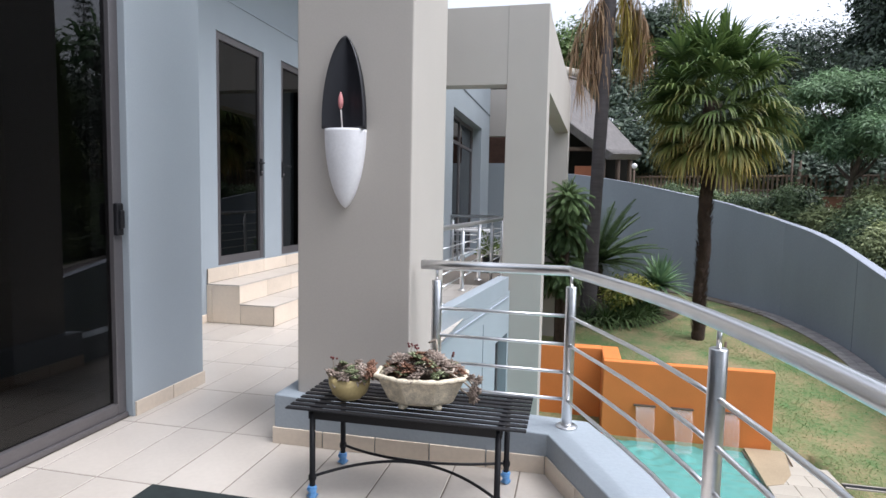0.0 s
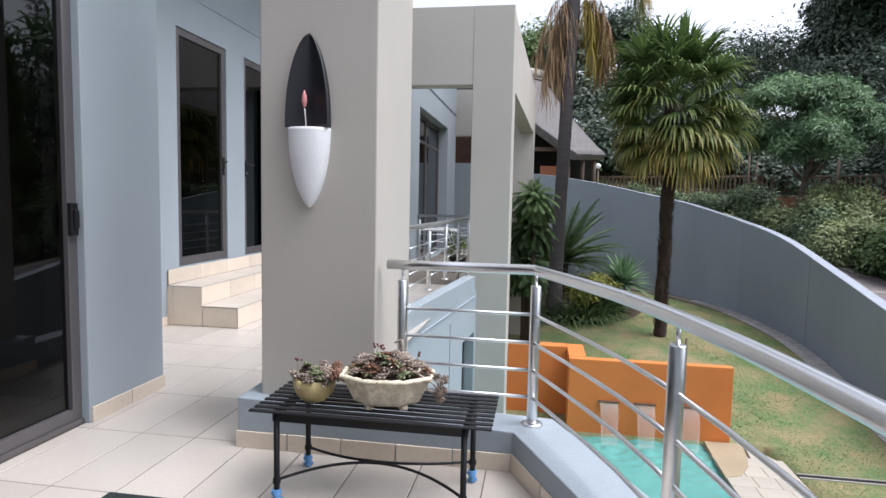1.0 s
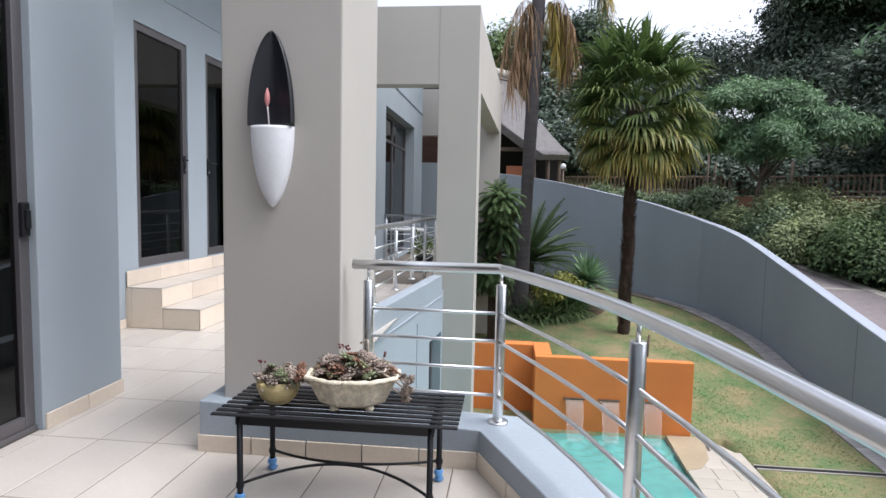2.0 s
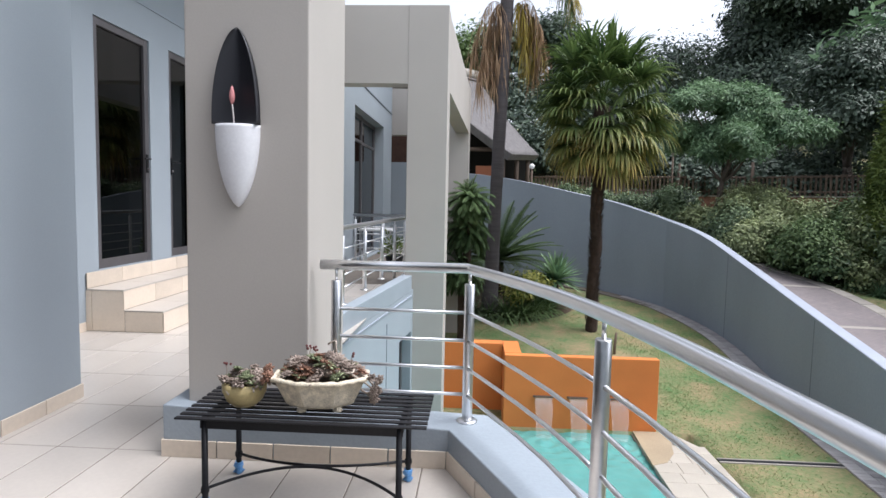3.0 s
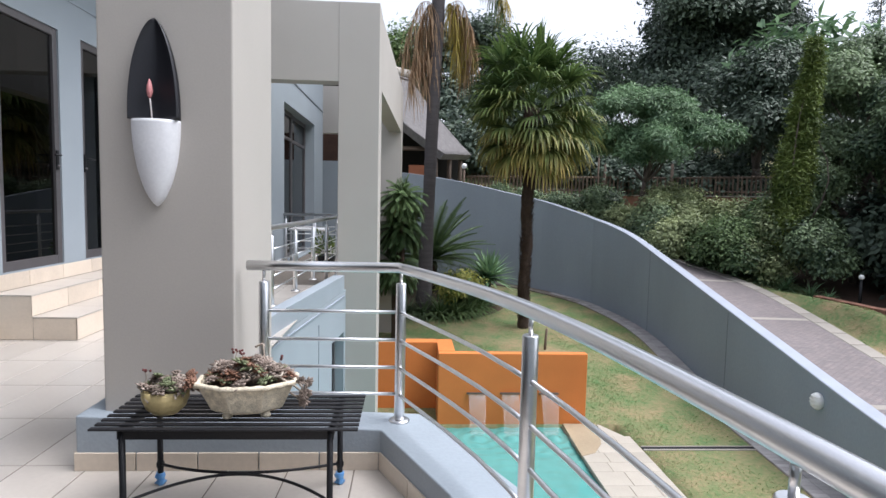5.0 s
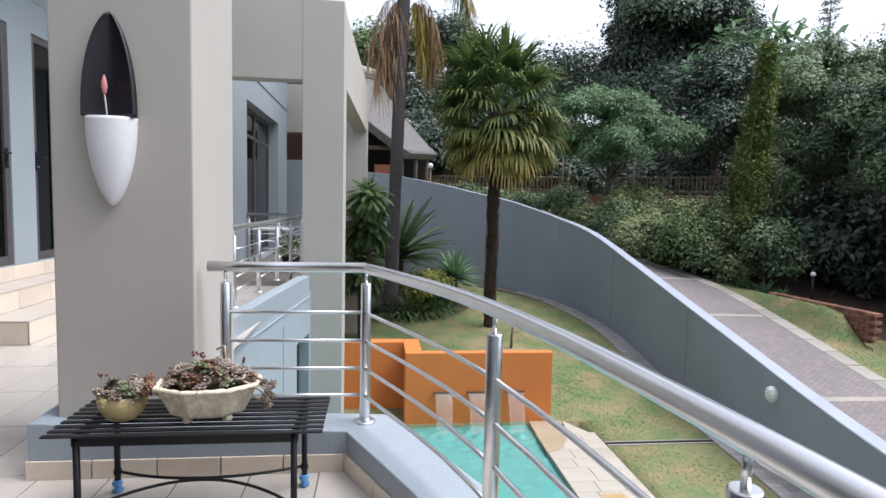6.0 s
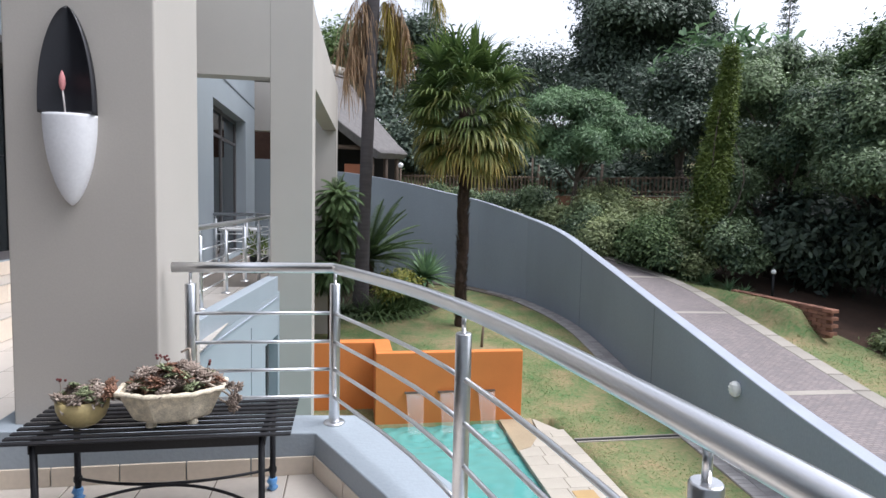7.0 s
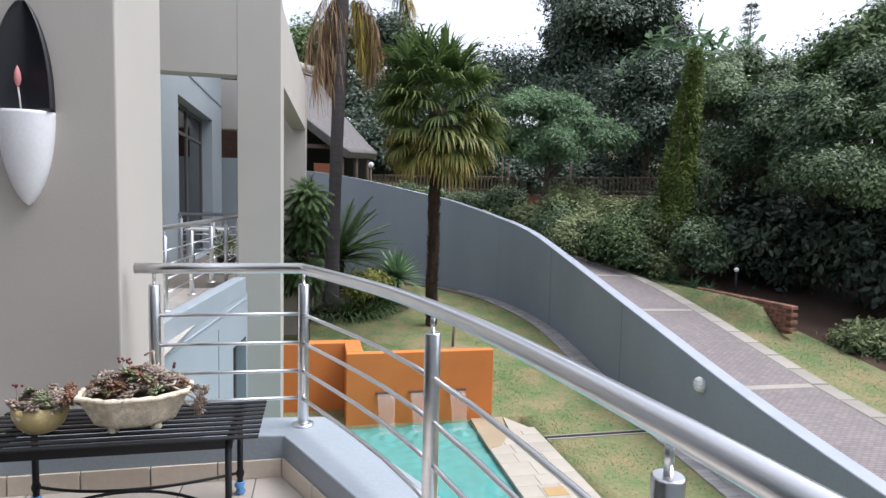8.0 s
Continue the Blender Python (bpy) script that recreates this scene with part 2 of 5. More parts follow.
def crown_points(blobs, clumps, per, spread, flat=1.0, inner=0.25, lumps=9):
    """Leaf places, directions and tones: sprays of leaves over rounded lumps on the skins of ellipsoids (x, y, z, rx, ry, rz)."""
    b = np.array(blobs, float)
    lst = []
    for q in b:
        for _ in range(lumps):
            d = unit(rng.normal(size=3))
            d[2] = abs(d[2]) * 0.9 if rng.random() < 0.7 else d[2] * 0.7
            lst.append(np.concatenate([q[:3] + d * q[3:] * rng.uniform(0.62, 0.95), q[3:] * rng.uniform(0.28, 0.48) * np.array([1.1, 1.1, 0.85])]))
    b = np.array(lst)
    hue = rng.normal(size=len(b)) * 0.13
    wgt = (b[:, 3] * b[:, 4] * b[:, 5]) ** (2 / 3)
    pick = rng.choice(len(b), clumps, p=wgt / wgt.sum())
    d = unit(rng.normal(size=(clumps, 3)))
    d[:, 2] = np.where(d[:, 2] < -0.25, -d[:, 2], d[:, 2])
    rad = np.where(rng.random(clumps) < inner, rng.uniform(0.35, 0.8, clumps), rng.uniform(0.86, 1.08, clumps))
    c = b[pick, :3] + d * b[pick, 3:] * rad[:, None]
    off = rng.normal(size=(clumps, per, 3)) * spread * np.array([1, 1, flat])
    p = (c[:, None] + off).reshape(-1, 3)
    nor = unit(unit(off) * 0.35 + d[:, None] * 1.0 + rng.normal(size=off.shape) * 0.3 + np.array([0, 0, 0.45])).reshape(-1, 3)
    ax = unit(np.cross(nor, rng.normal(size=nor.shape))) + unit(off).reshape(-1, 3) * 0.6 + np.array([0, 0, -0.2])
    # random tone per lump and spray, plus light painted on upward-facing sprays
    toplit_tone = hue[pick] + rng.normal(size=clumps) * 0.07 + 0.1 * np.clip(d[:, 2], 0, 1)
    return p, ax, nor, np.repeat(toplit_tone, per)


def limb(bm, a, b, r0, r1, bend=0.15, n=6, seg=8):
    a, b = np.array(a, float), np.array(b, float)
    w = rng.normal(size=3) * np.linalg.norm(b - a) * bend * 0.5
    pts = [tuple(a + (b - a) * k / n + w * math.sin(math.pi * k / n)) for k in range(n + 1)]
    tube(bm, pts, [r0 + (r1 - r0) * k / n for k in range(n + 1)], seg)


def tree(name, label, category, base, blobs, trunk_r, leafm, clumps, per, spread, leaf, wide=0.45, flat=1.0, bark=None, group="", trunk_top=None, inner=0.25, lumps=9):
    x, y, z = base
    t = thing(name, label, category, base, group=group)
    bm = bmesh.new()
    rel = [(q[0] - x, q[1] - y, q[2] - z, *q[3:]) for q in blobs]
    low = min(q[2] - q[5] * 0.3 for q in rel)
    fork = trunk_top or max(0.5, low * 0.75)
    limb(bm, (0, 0, -0.15), (0, 0, fork), trunk_r, trunk_r * 0.75, 0.05, 6, 10)
    part("trunk", bm, bark or M_BARK, t)
    for q in rel:
        bm = bmesh.new()
        limb(bm, (0, 0, fork - 0.05), (q[0], q[1], q[2] + q[5] * 0.3), trunk_r * 0.6, trunk_r * 0.12)
        part("limb", bm, bark or M_BARK, t)
        for _ in range(3):
            bm = bmesh.new()
            e = rng.normal(size=3) * 0.45 * np.array(q[3:])
            limb(bm, (q[0] * 0.6, q[1] * 0.6, fork + (q[2] - fork) * 0.6), (q[0] + e[0], q[1] + e[1], q[2] + abs(e[2])), trunk_r * 0.3, trunk_r * 0.06, seg=6)
            part("branch", bm, bark or M_BARK, t)
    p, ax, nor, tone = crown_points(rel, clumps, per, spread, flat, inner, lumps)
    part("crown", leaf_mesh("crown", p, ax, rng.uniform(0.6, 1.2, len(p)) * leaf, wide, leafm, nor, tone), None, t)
    return t


# ---- ground and terrain ----
WALL_Y = (-12, -2, 2, 4.5, 6.2, 7.5, 9, 10.5, 12, 13.5, 15, 16.6, 18.35, 19.7, 20.45, 21.05, 21.9, 22.8)
WALL_X = (3.6, 4.8, 5.3, 5.6, 5.75, 5.88, 6.0, 6.12, 6.25, 6.36, 6.42, 6.2, 5.5, 4.4, 3.33, 2.2, 0, -4)
WALL_TOP = (-2.3, -1.9, -1.705, -1.545, -1.38, -1.22, -0.965, -0.73, -0.495, -0.24, 0.035, 0.56, 0.96, 1.41, 1.65, 1.95, 2.34, 2.5)
ROAD_Y = (-12, 2, 4.6, 7.15, 10.2, 12.2, 15, 17, 18.5, 20, 21.5, 24, 28, 36, 60, 200)
ROAD_Z = (-2.3, -2.05, -1.88, -1.63, -1.18, -0.9, -0.5, -0.1, 0.25, 0.65, 1.1, 1.6, 2.6, 4.6, 9.0, 16.0)


def lawn_z(y):
    return -2.5 + 0.1 * np.clip(y - 10.5, 0, 12)


def outer_z(x, y):
    d = np.clip(x - np.interp(y, WALL_Y, WALL_X), 0, 9) * np.clip((26 - y) / 8, 0, 1)
    foot = 9.55 - (y - 10.15) * 0.095
    rise = np.clip((x - 8.76) / (foot - 8.9), 0, 1)
    bank = 0.5 * rise * rise * (3 - 2 * rise) * np.clip((foot + 0.04 - x) / 0.1, 0, 1) * np.clip((y - 10.2) / 0.6, 0, 1) * np.clip((14.6 - y) / 3.2, 0, 1)
    return np.interp(y - 0.35 * d, ROAD_Y, ROAD_Z) + bank


POOL = (-1.2, 2.70, 3.2, 9.80)


def ground_z(x, y):
    slope = np.gradient(np.interp(np.arange(-12, 22.9, 0.1), WALL_Y, WALL_X), 0.1)
    away = (x - np.interp(y, WALL_Y, WALL_X)) / np.sqrt(1 + np.interp(y, np.arange(-12, 22.9, 0.1), slope) ** 2)
    z = np.where(away > 0.8, outer_z(x, y) - 0.02, lawn_z(y))
    z = np.where(y > 23.2, outer_z(x, y) - 0.02, z)
    pool = (x > POOL[0] - 0.01) & (x < 3.65) & (y > POOL[2] - 0.01) & (y < POOL[3] + 0.01)
    return np.where(pool, -4.2, z)


gx = np.unique(np.round(np.concatenate([np.arange(-6, 20, 0.4), np.arange(8.6, 10.2, 0.13), [-1.21, 3.66, 3.62, -1.18], np.arange(20, 40, 2), [50, 80, 150, 400, 900], -np.array([8, 12, 20, 40, 100, 400, 900.0])]), 3))
gy = np.unique(np.round(np.concatenate([np.arange(-4, 30, 0.4), np.arange(9.9, 14.6, 0.14), [3.19, 9.81, 3.22, 9.78], np.arange(30, 60, 2), [70, 100, 200, 400, 900], -np.array([8, 12, 20, 40, 100, 400, 900.0])]), 3))
GX, GY = np.meshgrid(gx, gy)
GZ = ground_z(GX, GY)
nx, ny = len(gx), len(gy)
idx = np.arange(nx * ny).reshape(ny, nx)
quads = np.stack([idx[:-1, :-1], idx[:-1, 1:], idx[1:, 1:], idx[1:, :-1]], -1).reshape(-1, 4)
ground = tagged(new("ground", raw_mesh("ground", np.stack([GX, GY, GZ], -1).reshape(-1, 3), quads, M_GRASS_G)), "sloping garden lawn with green and dry patches", "ground", kind="structure")

lx, ly = np.meshgrid(np.linspace(9.9, 22, 40), np.linspace(4, 20, 50))
lx = lx + np.where(lx < 9.95, 0.25 * np.sin(ly * 2.1) + 0.1 * np.sin(ly * 5.3), 0)
lz = outer_z(lx, ly) + 0.02 + np.where(lx < 10.3, -0.06, 0)
li = np.arange(lx.size).reshape(lx.shape)
# brown ground colour, darkened further to carry the canopy's shade
M_LITTER = mat("shade_dark_litter", (0.035, 0.022, 0.015), 0.95, 0.4, 3, 40, 0.8, hue2=(0.085, 0.045, 0.028))
tagged(new("undergrowth_floor", raw_mesh("undergrowth_floor", np.stack([lx, ly, lz], -1).reshape(-1, 3), np.stack([li[:-1, :-1], li[:-1, 1:], li[1:, 1:], li[1:, :-1]], -1).reshape(-1, 4), M_LITTER)), "brown litter under the trees, darkened as canopy shade", "ground", kind="structure")

# ---- boundary wall, swept along its curve ----
fine_y = np.concatenate([np.arange(-12, 18, 0.5), np.arange(18, 22.81, 0.2)])


def wall_line(ys):
    xs = np.interp(ys, WALL_Y, WALL_X)
    k = np.array([0.25, 0.5, 0.25])
    for _ in range(3):
        xs[1:-1] = np.convolve(xs, k, "valid")
    p = np.stack([xs, ys], 1)
    t = np.gradient(p, axis=0)
    n = np.stack([t[:, 1], -t[:, 0]], 1)
    return p, n / np.linalg.norm(n, axis=1, keepdims=True)


wp, wnrm = wall_line(fine_y)
wtop = np.interp(fine_y, WALL_Y, WALL_TOP)
for _ in range(3):
    wtop[1:-1] = np.convolve(wtop, np.array([0.25, 0.5, 0.25]), "valid")


def ribbon(p, n, prof):
    """Sweeps a closed profile of (offset, height array) corners along the line p."""
    bm = bmesh.new()
    rows = [[bm.verts.new((p[i, 0] + n[i, 0] * o, p[i, 1] + n[i, 1] * o, h[i])) for o, h in prof] for i in range(len(p))]
    m = len(prof)
    for a, b in zip(rows, rows[1:]):
        for k in range(m):
            bm.faces.new((a[k], a[(k + 1) % m], b[(k + 1) % m], b[k]))
    bm.faces.new(rows[0])
    bm.faces.new(rows[-1][::-1])
    bmesh.ops.recalc_face_normals(bm, faces=bm.faces[:])
    return bm


low = np.full(len(wp), -3.2)
bwall = structure("wall_boundary", ribbon(wp, wnrm, [(0, low), (0, wtop - 0.014), (0.22, wtop - 0.014), (0.22, low)]), M_BWALL, "long curved grey-blue plastered garden boundary wall", "garden wall")
part("coping", ribbon(wp, wnrm, [(-0.006, wtop - 0.018), (-0.006, wtop - 0.004), (0.004, wtop + 0.006), (0.22, wtop + 0.006), (0.228, wtop - 0.004), (0.228, wtop - 0.018)]), M_COPING, bwall, "pale painted coping")

for jy in (15.2, 10.9):
    jx = float(np.interp(jy, wp[:, 1], wp[:, 0]))
    jt = float(np.interp(jy, fine_y, wtop))
    part("joint", bbox(jx - 0.004, jx + 0.01, jy - 0.006, jy + 0.006, float(lawn_z(jy)), jt - 0.052), M_PLINTH_DARK, bwall, "dark movement joint")

# ---- driveway ----
KERB = np.array([(7.6, 3.0), (7.8, 5.8), (7.98, 7.2), (8.12, 8.6), (8.28, 10.4), (8.5, 12.3), (8.62, 14.0), (8.35, 15.5), (7.4, 17.1), (6.0, 19.2), (4.0, 21.6), (0, 23.6)])


def along(p, step):
    d = np.concatenate([[0], np.cumsum(np.linalg.norm(np.diff(p, axis=0), axis=1))])
    s = np.arange(0, d[-1], step)
    q = np.stack([np.interp(s, d, p[:, k]) for k in range(2)], 1)
    for _ in range(4):
        q[1:-1] = (q[:-2] + 2 * q[1:-1] + q[2:]) / 4
    return q


kp = along(KERB, 0.5)
bm = bmesh.new()
left = []
for x, y in kp:
    yy = y - 0.25 * (x - np.interp(y, WALL_Y, WALL_X))
    xx = np.interp(yy, WALL_Y, WALL_X) + 0.12
    left.append((xx, yy))
rows = []
for (lx, ly), (rx, ry) in zip(left, kp):
    row = []
    for k in range(7):
        x, y = lx + (rx - lx) * k / 6, ly + (ry - ly) * k / 6
        row.append(bm.verts.new((x, y, float(outer_z(x, y)) + 0.03)))
    row.append(bm.verts.new((rx, ry, -3.0)))
    row.insert(0, bm.verts.new((lx, ly, -3.0)))
    rows.append(row)
for a, b in zip(rows, rows[1:]):
    for k in range(8):
        bm.faces.new((a[k], a[k + 1], b[k + 1], b[k]))
bmesh.ops.recalc_face_normals(bm, faces=bm.faces[:])
road = structure("road", bm, M_ROAD, "grey block-paved driveway climbing behind the wall", "driveway")


# ---- terrace of the house ----
RAIL = [(-0.75, 2.90), (-0.01, 2.88), (0.165, 2.49), (0.325, 2.10), (0.43, 1.72), (0.505, 1.35), (0.555, 0.98), (0.588, 0.68), (0.615, 0.3), (0.635, -0.2), (0.64, -0.8), (0.63, -2.6)]


def offset(line, d):
    p = np.array(line, float)
    t = np.gradient(p, axis=0)
    t[0], t[-1] = p[1] - p[0], p[-1] - p[-2]
    n = np.stack([-t[:, 1], t[:, 0]], 1)
    return p + n / np.linalg.norm(n, axis=1, keepdims=True) * d


kin = [(-0.085, 2.755), (0.055, 2.46), (0.20, 2.14)] + [tuple(q) for q in offset(RAIL, -0.10)[4:]]
kout = [(0.105, 2.985), (0.30, 2.57), (0.50, 2.13)] + [tuple(q) for q in offset(RAIL, 0.18)[4:]]
EDGE = [(-1.30, 3.62), (-1.22, 5.6), (-0.90, 8.6)]
RECESS = [(-1.30, 3.62), (-1.22, 5.6), (-0.978, 7.87), (-1.13, 7.886), (-1.054, 8.60), (-0.90, 8.584), (-0.90, 8.6)]


def lower_body(edge):
    return [(-4.2, -2.6), (kout[-1][0], -2.6)] + kout[::-1] + [(-0.7, 2.985), (-0.79, 3.60)] + edge + [(-0.9, 9.2), (-2.2, 16.0), (-4.2, 16.0)]


structure("wall_lower", prism(lower_body(EDGE), -0.64, -0.045), M_GREY, "grey-blue plastered terrace edge over the lower storey", "wall")
structure("wall_lower", prism(lower_body(RECESS), -4.3, -0.64), M_GREY, "grey-blue plastered lower storey wall under the terrace", "wall")
fl = [(-3.9, -2.5), (kin[-1][0] + 0.1, -2.5)] + [(x + 0.03, y) for x, y in kin[::-1]] + [(-0.1, 2.9), (-0.85, 2.95), (-0.85, 3.55), (-1.4, 3.62), (-1.3, 5.6), (-0.98, 8.6), (-1.0, 9.1), (-2.3, 15.9), (-3.9, 15.9)]
floor = structure("floor", prism(fl, -0.04, -0.003), M_GROUT, "terrace floor of cream rectangular tiles with dark joints", "floor")

# kerb under the rail, one grey plinth that also carries the pillar
kerb_poly = [(-1.49, 2.755)] + kin + kout[::-1] + [(-0.72, 2.985), (-0.72, 3.66), (-1.49, 3.66)]
plinth = structure("plinth", prism(kerb_poly, -0.045, [0.188 - 0.047 * min(0.0, x) for x, y in kerb_poly], bevel=0.006), M_PLINTH, "smooth grey painted plinth kerb round the terrace edge", "plinth")
structure("pillar", prism([(-1.40, 2.84), (-0.79, 2.84), (-0.79, 3.60), (-1.40, 3.60)], 0.19, 4.6, bevel=0.008), M_BEIGE, "large square beige plastered pillar", "pillar")

# parapet along the further terrace
pe = [(-1.45, 3.66), (-1.36, 5.6), (-1.06, 8.6), (-0.90, 8.6), (-1.22, 5.6), (-1.30, 3.62)]
structure("parapet", prism(pe, -0.045, 0.19, bevel=0.006), M_PLINTH, "pale grey parapet kerb of the further terrace", "parapet")
structure("trim", prism([(-1.288, 3.7), (-1.208, 5.6), (-0.888, 8.58), (-0.91, 8.58), (-1.24, 5.6), (-1.32, 3.7)], -0.115, -0.1), M_COPING, "thin pale plaster line on the terrace edge", "trim")

# house walls on the terrace
H = 4.4
structure("wall_west", prism([(-2.44, 2.87), (-2.44, 3.53), (-3.60, 3.53), (-3.60, 3.15), (-2.70, 3.15), (-2.70, 2.87)], 0, H, bevel=0.006), M_GREY, "grey-blue plastered house wall beside the sliding door", "wall")
structure("wall_over_door", bbox(-2.70, -2.44, -2.6, 2.87, 2.75, H), M_GREY, "grey-blue plastered wall over the sliding door", "wall")


def wall_with_openings(name, x0, x1, y0, y1, z0, z1, holes, material, label):
    """A wall along y with real openings (y0, y1, z0, z1), built of piers, sills and heads."""
    bm, y = bmesh.new(), y0
    for a, b, c, d in holes:
        box(bm, x0, x1, y, a, z0, z1)
        if c > z0 + 0.01:
            box(bm, x0, x1, a, b, z0, c)
        box(bm, x0, x1, a, b, d, z1)
        y = b
    box(bm, x0, x1, y, y1, z0, z1)
    return structure(name, bm, material, label, "wall")


D1, D2 = (5.49, 6.44, 0.555, 2.955), (6.855, 7.80, 0.555, 2.965)
wall_with_openings("wall_doors", -3.86, -3.60, 3.532, 9.2, 0, H, [D1, D2], M_GREY, "grey-blue plastered house wall with two glazed doors")
structure("trim", bbox(-3.61, -3.590, 3.41, 9.1, 3.30, 3.33), M_PLINTH, "thin shadow groove trim on the house wall", "trim")
structure("wall_back", bbox(-8.2, 6.5, -3.0, -2.65, -2.5, H), M_GREY, "grey-blue plastered house wall behind the terrace", "wall")
structure("wall_room", prism([(-2.7, -2.6), (-2.7, -2.4), (-7.8, -2.4), (-7.8, 9.0), (-3.87, 9.0), (-3.87, 9.2), (-8, 9.2), (-8, -2.6)], 0, H), M_DARK, "inner walls coloured black for the shade of unlit rooms", "wall")
structure("ceiling", bbox(-8, -2.5, -2.6, 9.2, H, H + 0.2), M_DARK, "ceiling coloured black for the shade of unlit rooms", "ceiling")
structure("floor_room", bbox(-7.9, -3.9, -2.5, 9.0, -0.02, 0.01), M_DARK, "floor coloured black for the shade of unlit rooms", "floor")
structure("floor_room", bbox(-3.89, -2.62, -2.5, 3.14, -0.02, 0.01), M_DARK, "floor coloured black for the shade of unlit rooms", "floor")


def framed(name, label, category, y0, y1, z0, z1, xf, stile=0.075, bottom=0.09, handle=None, mid=None):
    d = thing(name, label, category, (xf, (y0 + y1) / 2, z0), kind="structure")
    hy, hz = (y1 - y0) / 2, z1 - z0
    for s in (-1, 1):
        part("frame_stile", bbox(-0.06, 0.0, min(s * hy, s * (hy - stile)), max(s * hy, s * (hy - stile)), 0, hz, 0.004), M_ALU, d, "bronze aluminium stile")
    part("frame_rail", bbox(-0.058, -0.002, -hy + stile, hy - stile, 0, bottom, 0.004), M_ALU, d)
    part("frame_rail", bbox(-0.058, -0.002, -hy + stile, hy - stile, hz - stile, hz, 0.004), M_ALU, d)
    if mid:
        part("frame_rail", bbox(-0.056, -0.004, -hy + stile, hy - stile, mid - z0, mid - z0 + 0.06, 0.004), M_ALU, d)
    pane = part("pane", bbox(-0.036, -0.028, -hy + stile - 0.005, hy - stile + 0.005, bottom - 0.005, hz - stile + 0.005), M_GLASS, d, "dark tinted glass")
    pane.visible_shadow = False
    return d


def lever_handle(parent, y, z, turn=1):
    h = part("handle", bbox(0.0, 0.012, y - 0.02, y + 0.02, z - 0.11, z + 0.09, 0.004), M_BLACK, parent, "dark lever handle plate")
    bm = bmesh.new()
    tube(bm, [(0.0, y, z + 0.04), (0.05, y, z + 0.04), (0.055, y - 0.02 * turn, z + 0.04), (0.055, y - 0.12 * turn, z + 0.035)], 0.009, 8)
    part("lever", bm, M_BLACK, h)
    bm = bmesh.new()
    tube(bm, [(0.0, y, z - 0.07), (0.03, y, z - 0.07)], 0.012, 8)
    part("lock", bm, M_ALU, h)


door = framed("door_1", "closed bronze aluminium door with dark tinted glass", "door", *D1, -3.615)
lever_handle(door, 0.42, 1.08)
door = framed("door_2", "closed bronze aluminium door with dark tinted glass", "door", *D2, -3.615)
lever_handle(door, -0.42, 1.08, -1)
slide = framed("door_3", "tall sliding glass door with bronze aluminium frame", "sliding door", 0.30, 2.87, 0.03, 2.75, -2.485, 0.065, 0.065)
framed("door_4", "fixed glass leaf of the sliding door", "sliding door", -2.6, 0.38, 0.03, 2.75, -2.545, 0.08, 0.085)
h = part("handle", bbox(0.0, 0.03, 1.215, 1.265, 1.02, 1.20, 0.008), M_BLACK, slide, "black lock handle")
part("lock", bbox(0.03, 0.045, 1.225, 1.255, 1.06, 1.16, 0.005), M_BLACK, h)
structure("door_track", bbox(-2.60, -2.472, -2.6, 2.87, 0.0, 0.03, 0.004), M_ALU, "aluminium sliding door track", "track")

# steps up to the doors
steps = thing("steps", "two cream tiled steps up to the glazed doors", "steps", (-3.6, 5.28, 0), kind="structure")
part("core", prism([(0, 0.012), (0.733, 0.012), (0.733, 3.3), (0, 3.3)], 0.0, 0.195), M_GROUT, steps)
part("core", prism([(0, 0.012), (0.358, 0.012), (0.358, 3.3), (0, 3.3)], 0.195, 0.385), M_GROUT, steps)
part("core", prism([(0, 0.012), (0.012, 0.012), (0.012, 3.3), (0, 3.3)], 0.385, 0.54), M_GROUT, steps)
for k in range(6):
    y0, y1 = 0.6 * k * 0.92 + 0.0, 0.6 * (k + 1) * 0.92 - 0.004
    part("tile", bbox(0.358, 0.747, y0, y1, 0.195, 0.207, 0.003, 1), M_TILE, steps)
    part("tile", bbox(0.012, 0.372, y0, y1, 0.385, 0.397, 0.003, 1), M_TILE, steps)
    part("tile", bbox(0.735, 0.745, y0, y1, 0.003, 0.192, 0.003, 1), M_SKIRT, steps)
    part("tile", bbox(0.36, 0.370, y0, y1, 0.21, 0.383, 0.003, 1), M_SKIRT, steps)
    part("tile", bbox(0.012, 0.022, y0, y1, 0.40, 0.545, 0.003, 1), M_SKIRT, steps)
part("tile", bbox(0.376, 0.745, 0.0, 0.011, 0.003, 0.192, 0.003, 1), M_SKIRT, steps)
part("tile", bbox(0.06, 0.371, 0.0, 0.011, 0.003, 0.383, 0.003, 1), M_SKIRT, steps)
part("tile", bbox(0.0, 0.056, 0.0, 0.011, 0.003, 0.383, 0.003, 1), M_SKIRT, steps)

# ---- further wing of the house ----
structure("column", prism([(-1.03, 8.8), (-0.44, 8.8), (-0.435, 9.42), (-1.025, 9.42)], -2.6, 4.11, bevel=0.008), M_BEIGE, "tall beige plastered corner column", "column")
structure("beam", prism([(-5.5, 8.806), (-0.95, 8.806), (-0.95, 9.12), (-5.5, 9.12)], 2.99, 4.106), M_BEIGE, "deep beige plastered beam over the terrace opening", "beam")
structure("beam", prism([(-0.76, 9.38), (-0.441, 9.38), (-0.215, 14.92), (-0.535, 14.92)], 2.985, 4.106), M_BEIGE, "deep beige plastered beam along the wing", "beam")
structure("column", prism([(-0.80, 14.9), (-0.21, 14.9), (-0.19, 15.4), (-0.78, 15.4)], -2.3, 4.108, bevel=0.008), M_BEIGE, "beige plastered second column of the wing", "column")
WD = (11.36, 14.86, 0.02, 3.09)
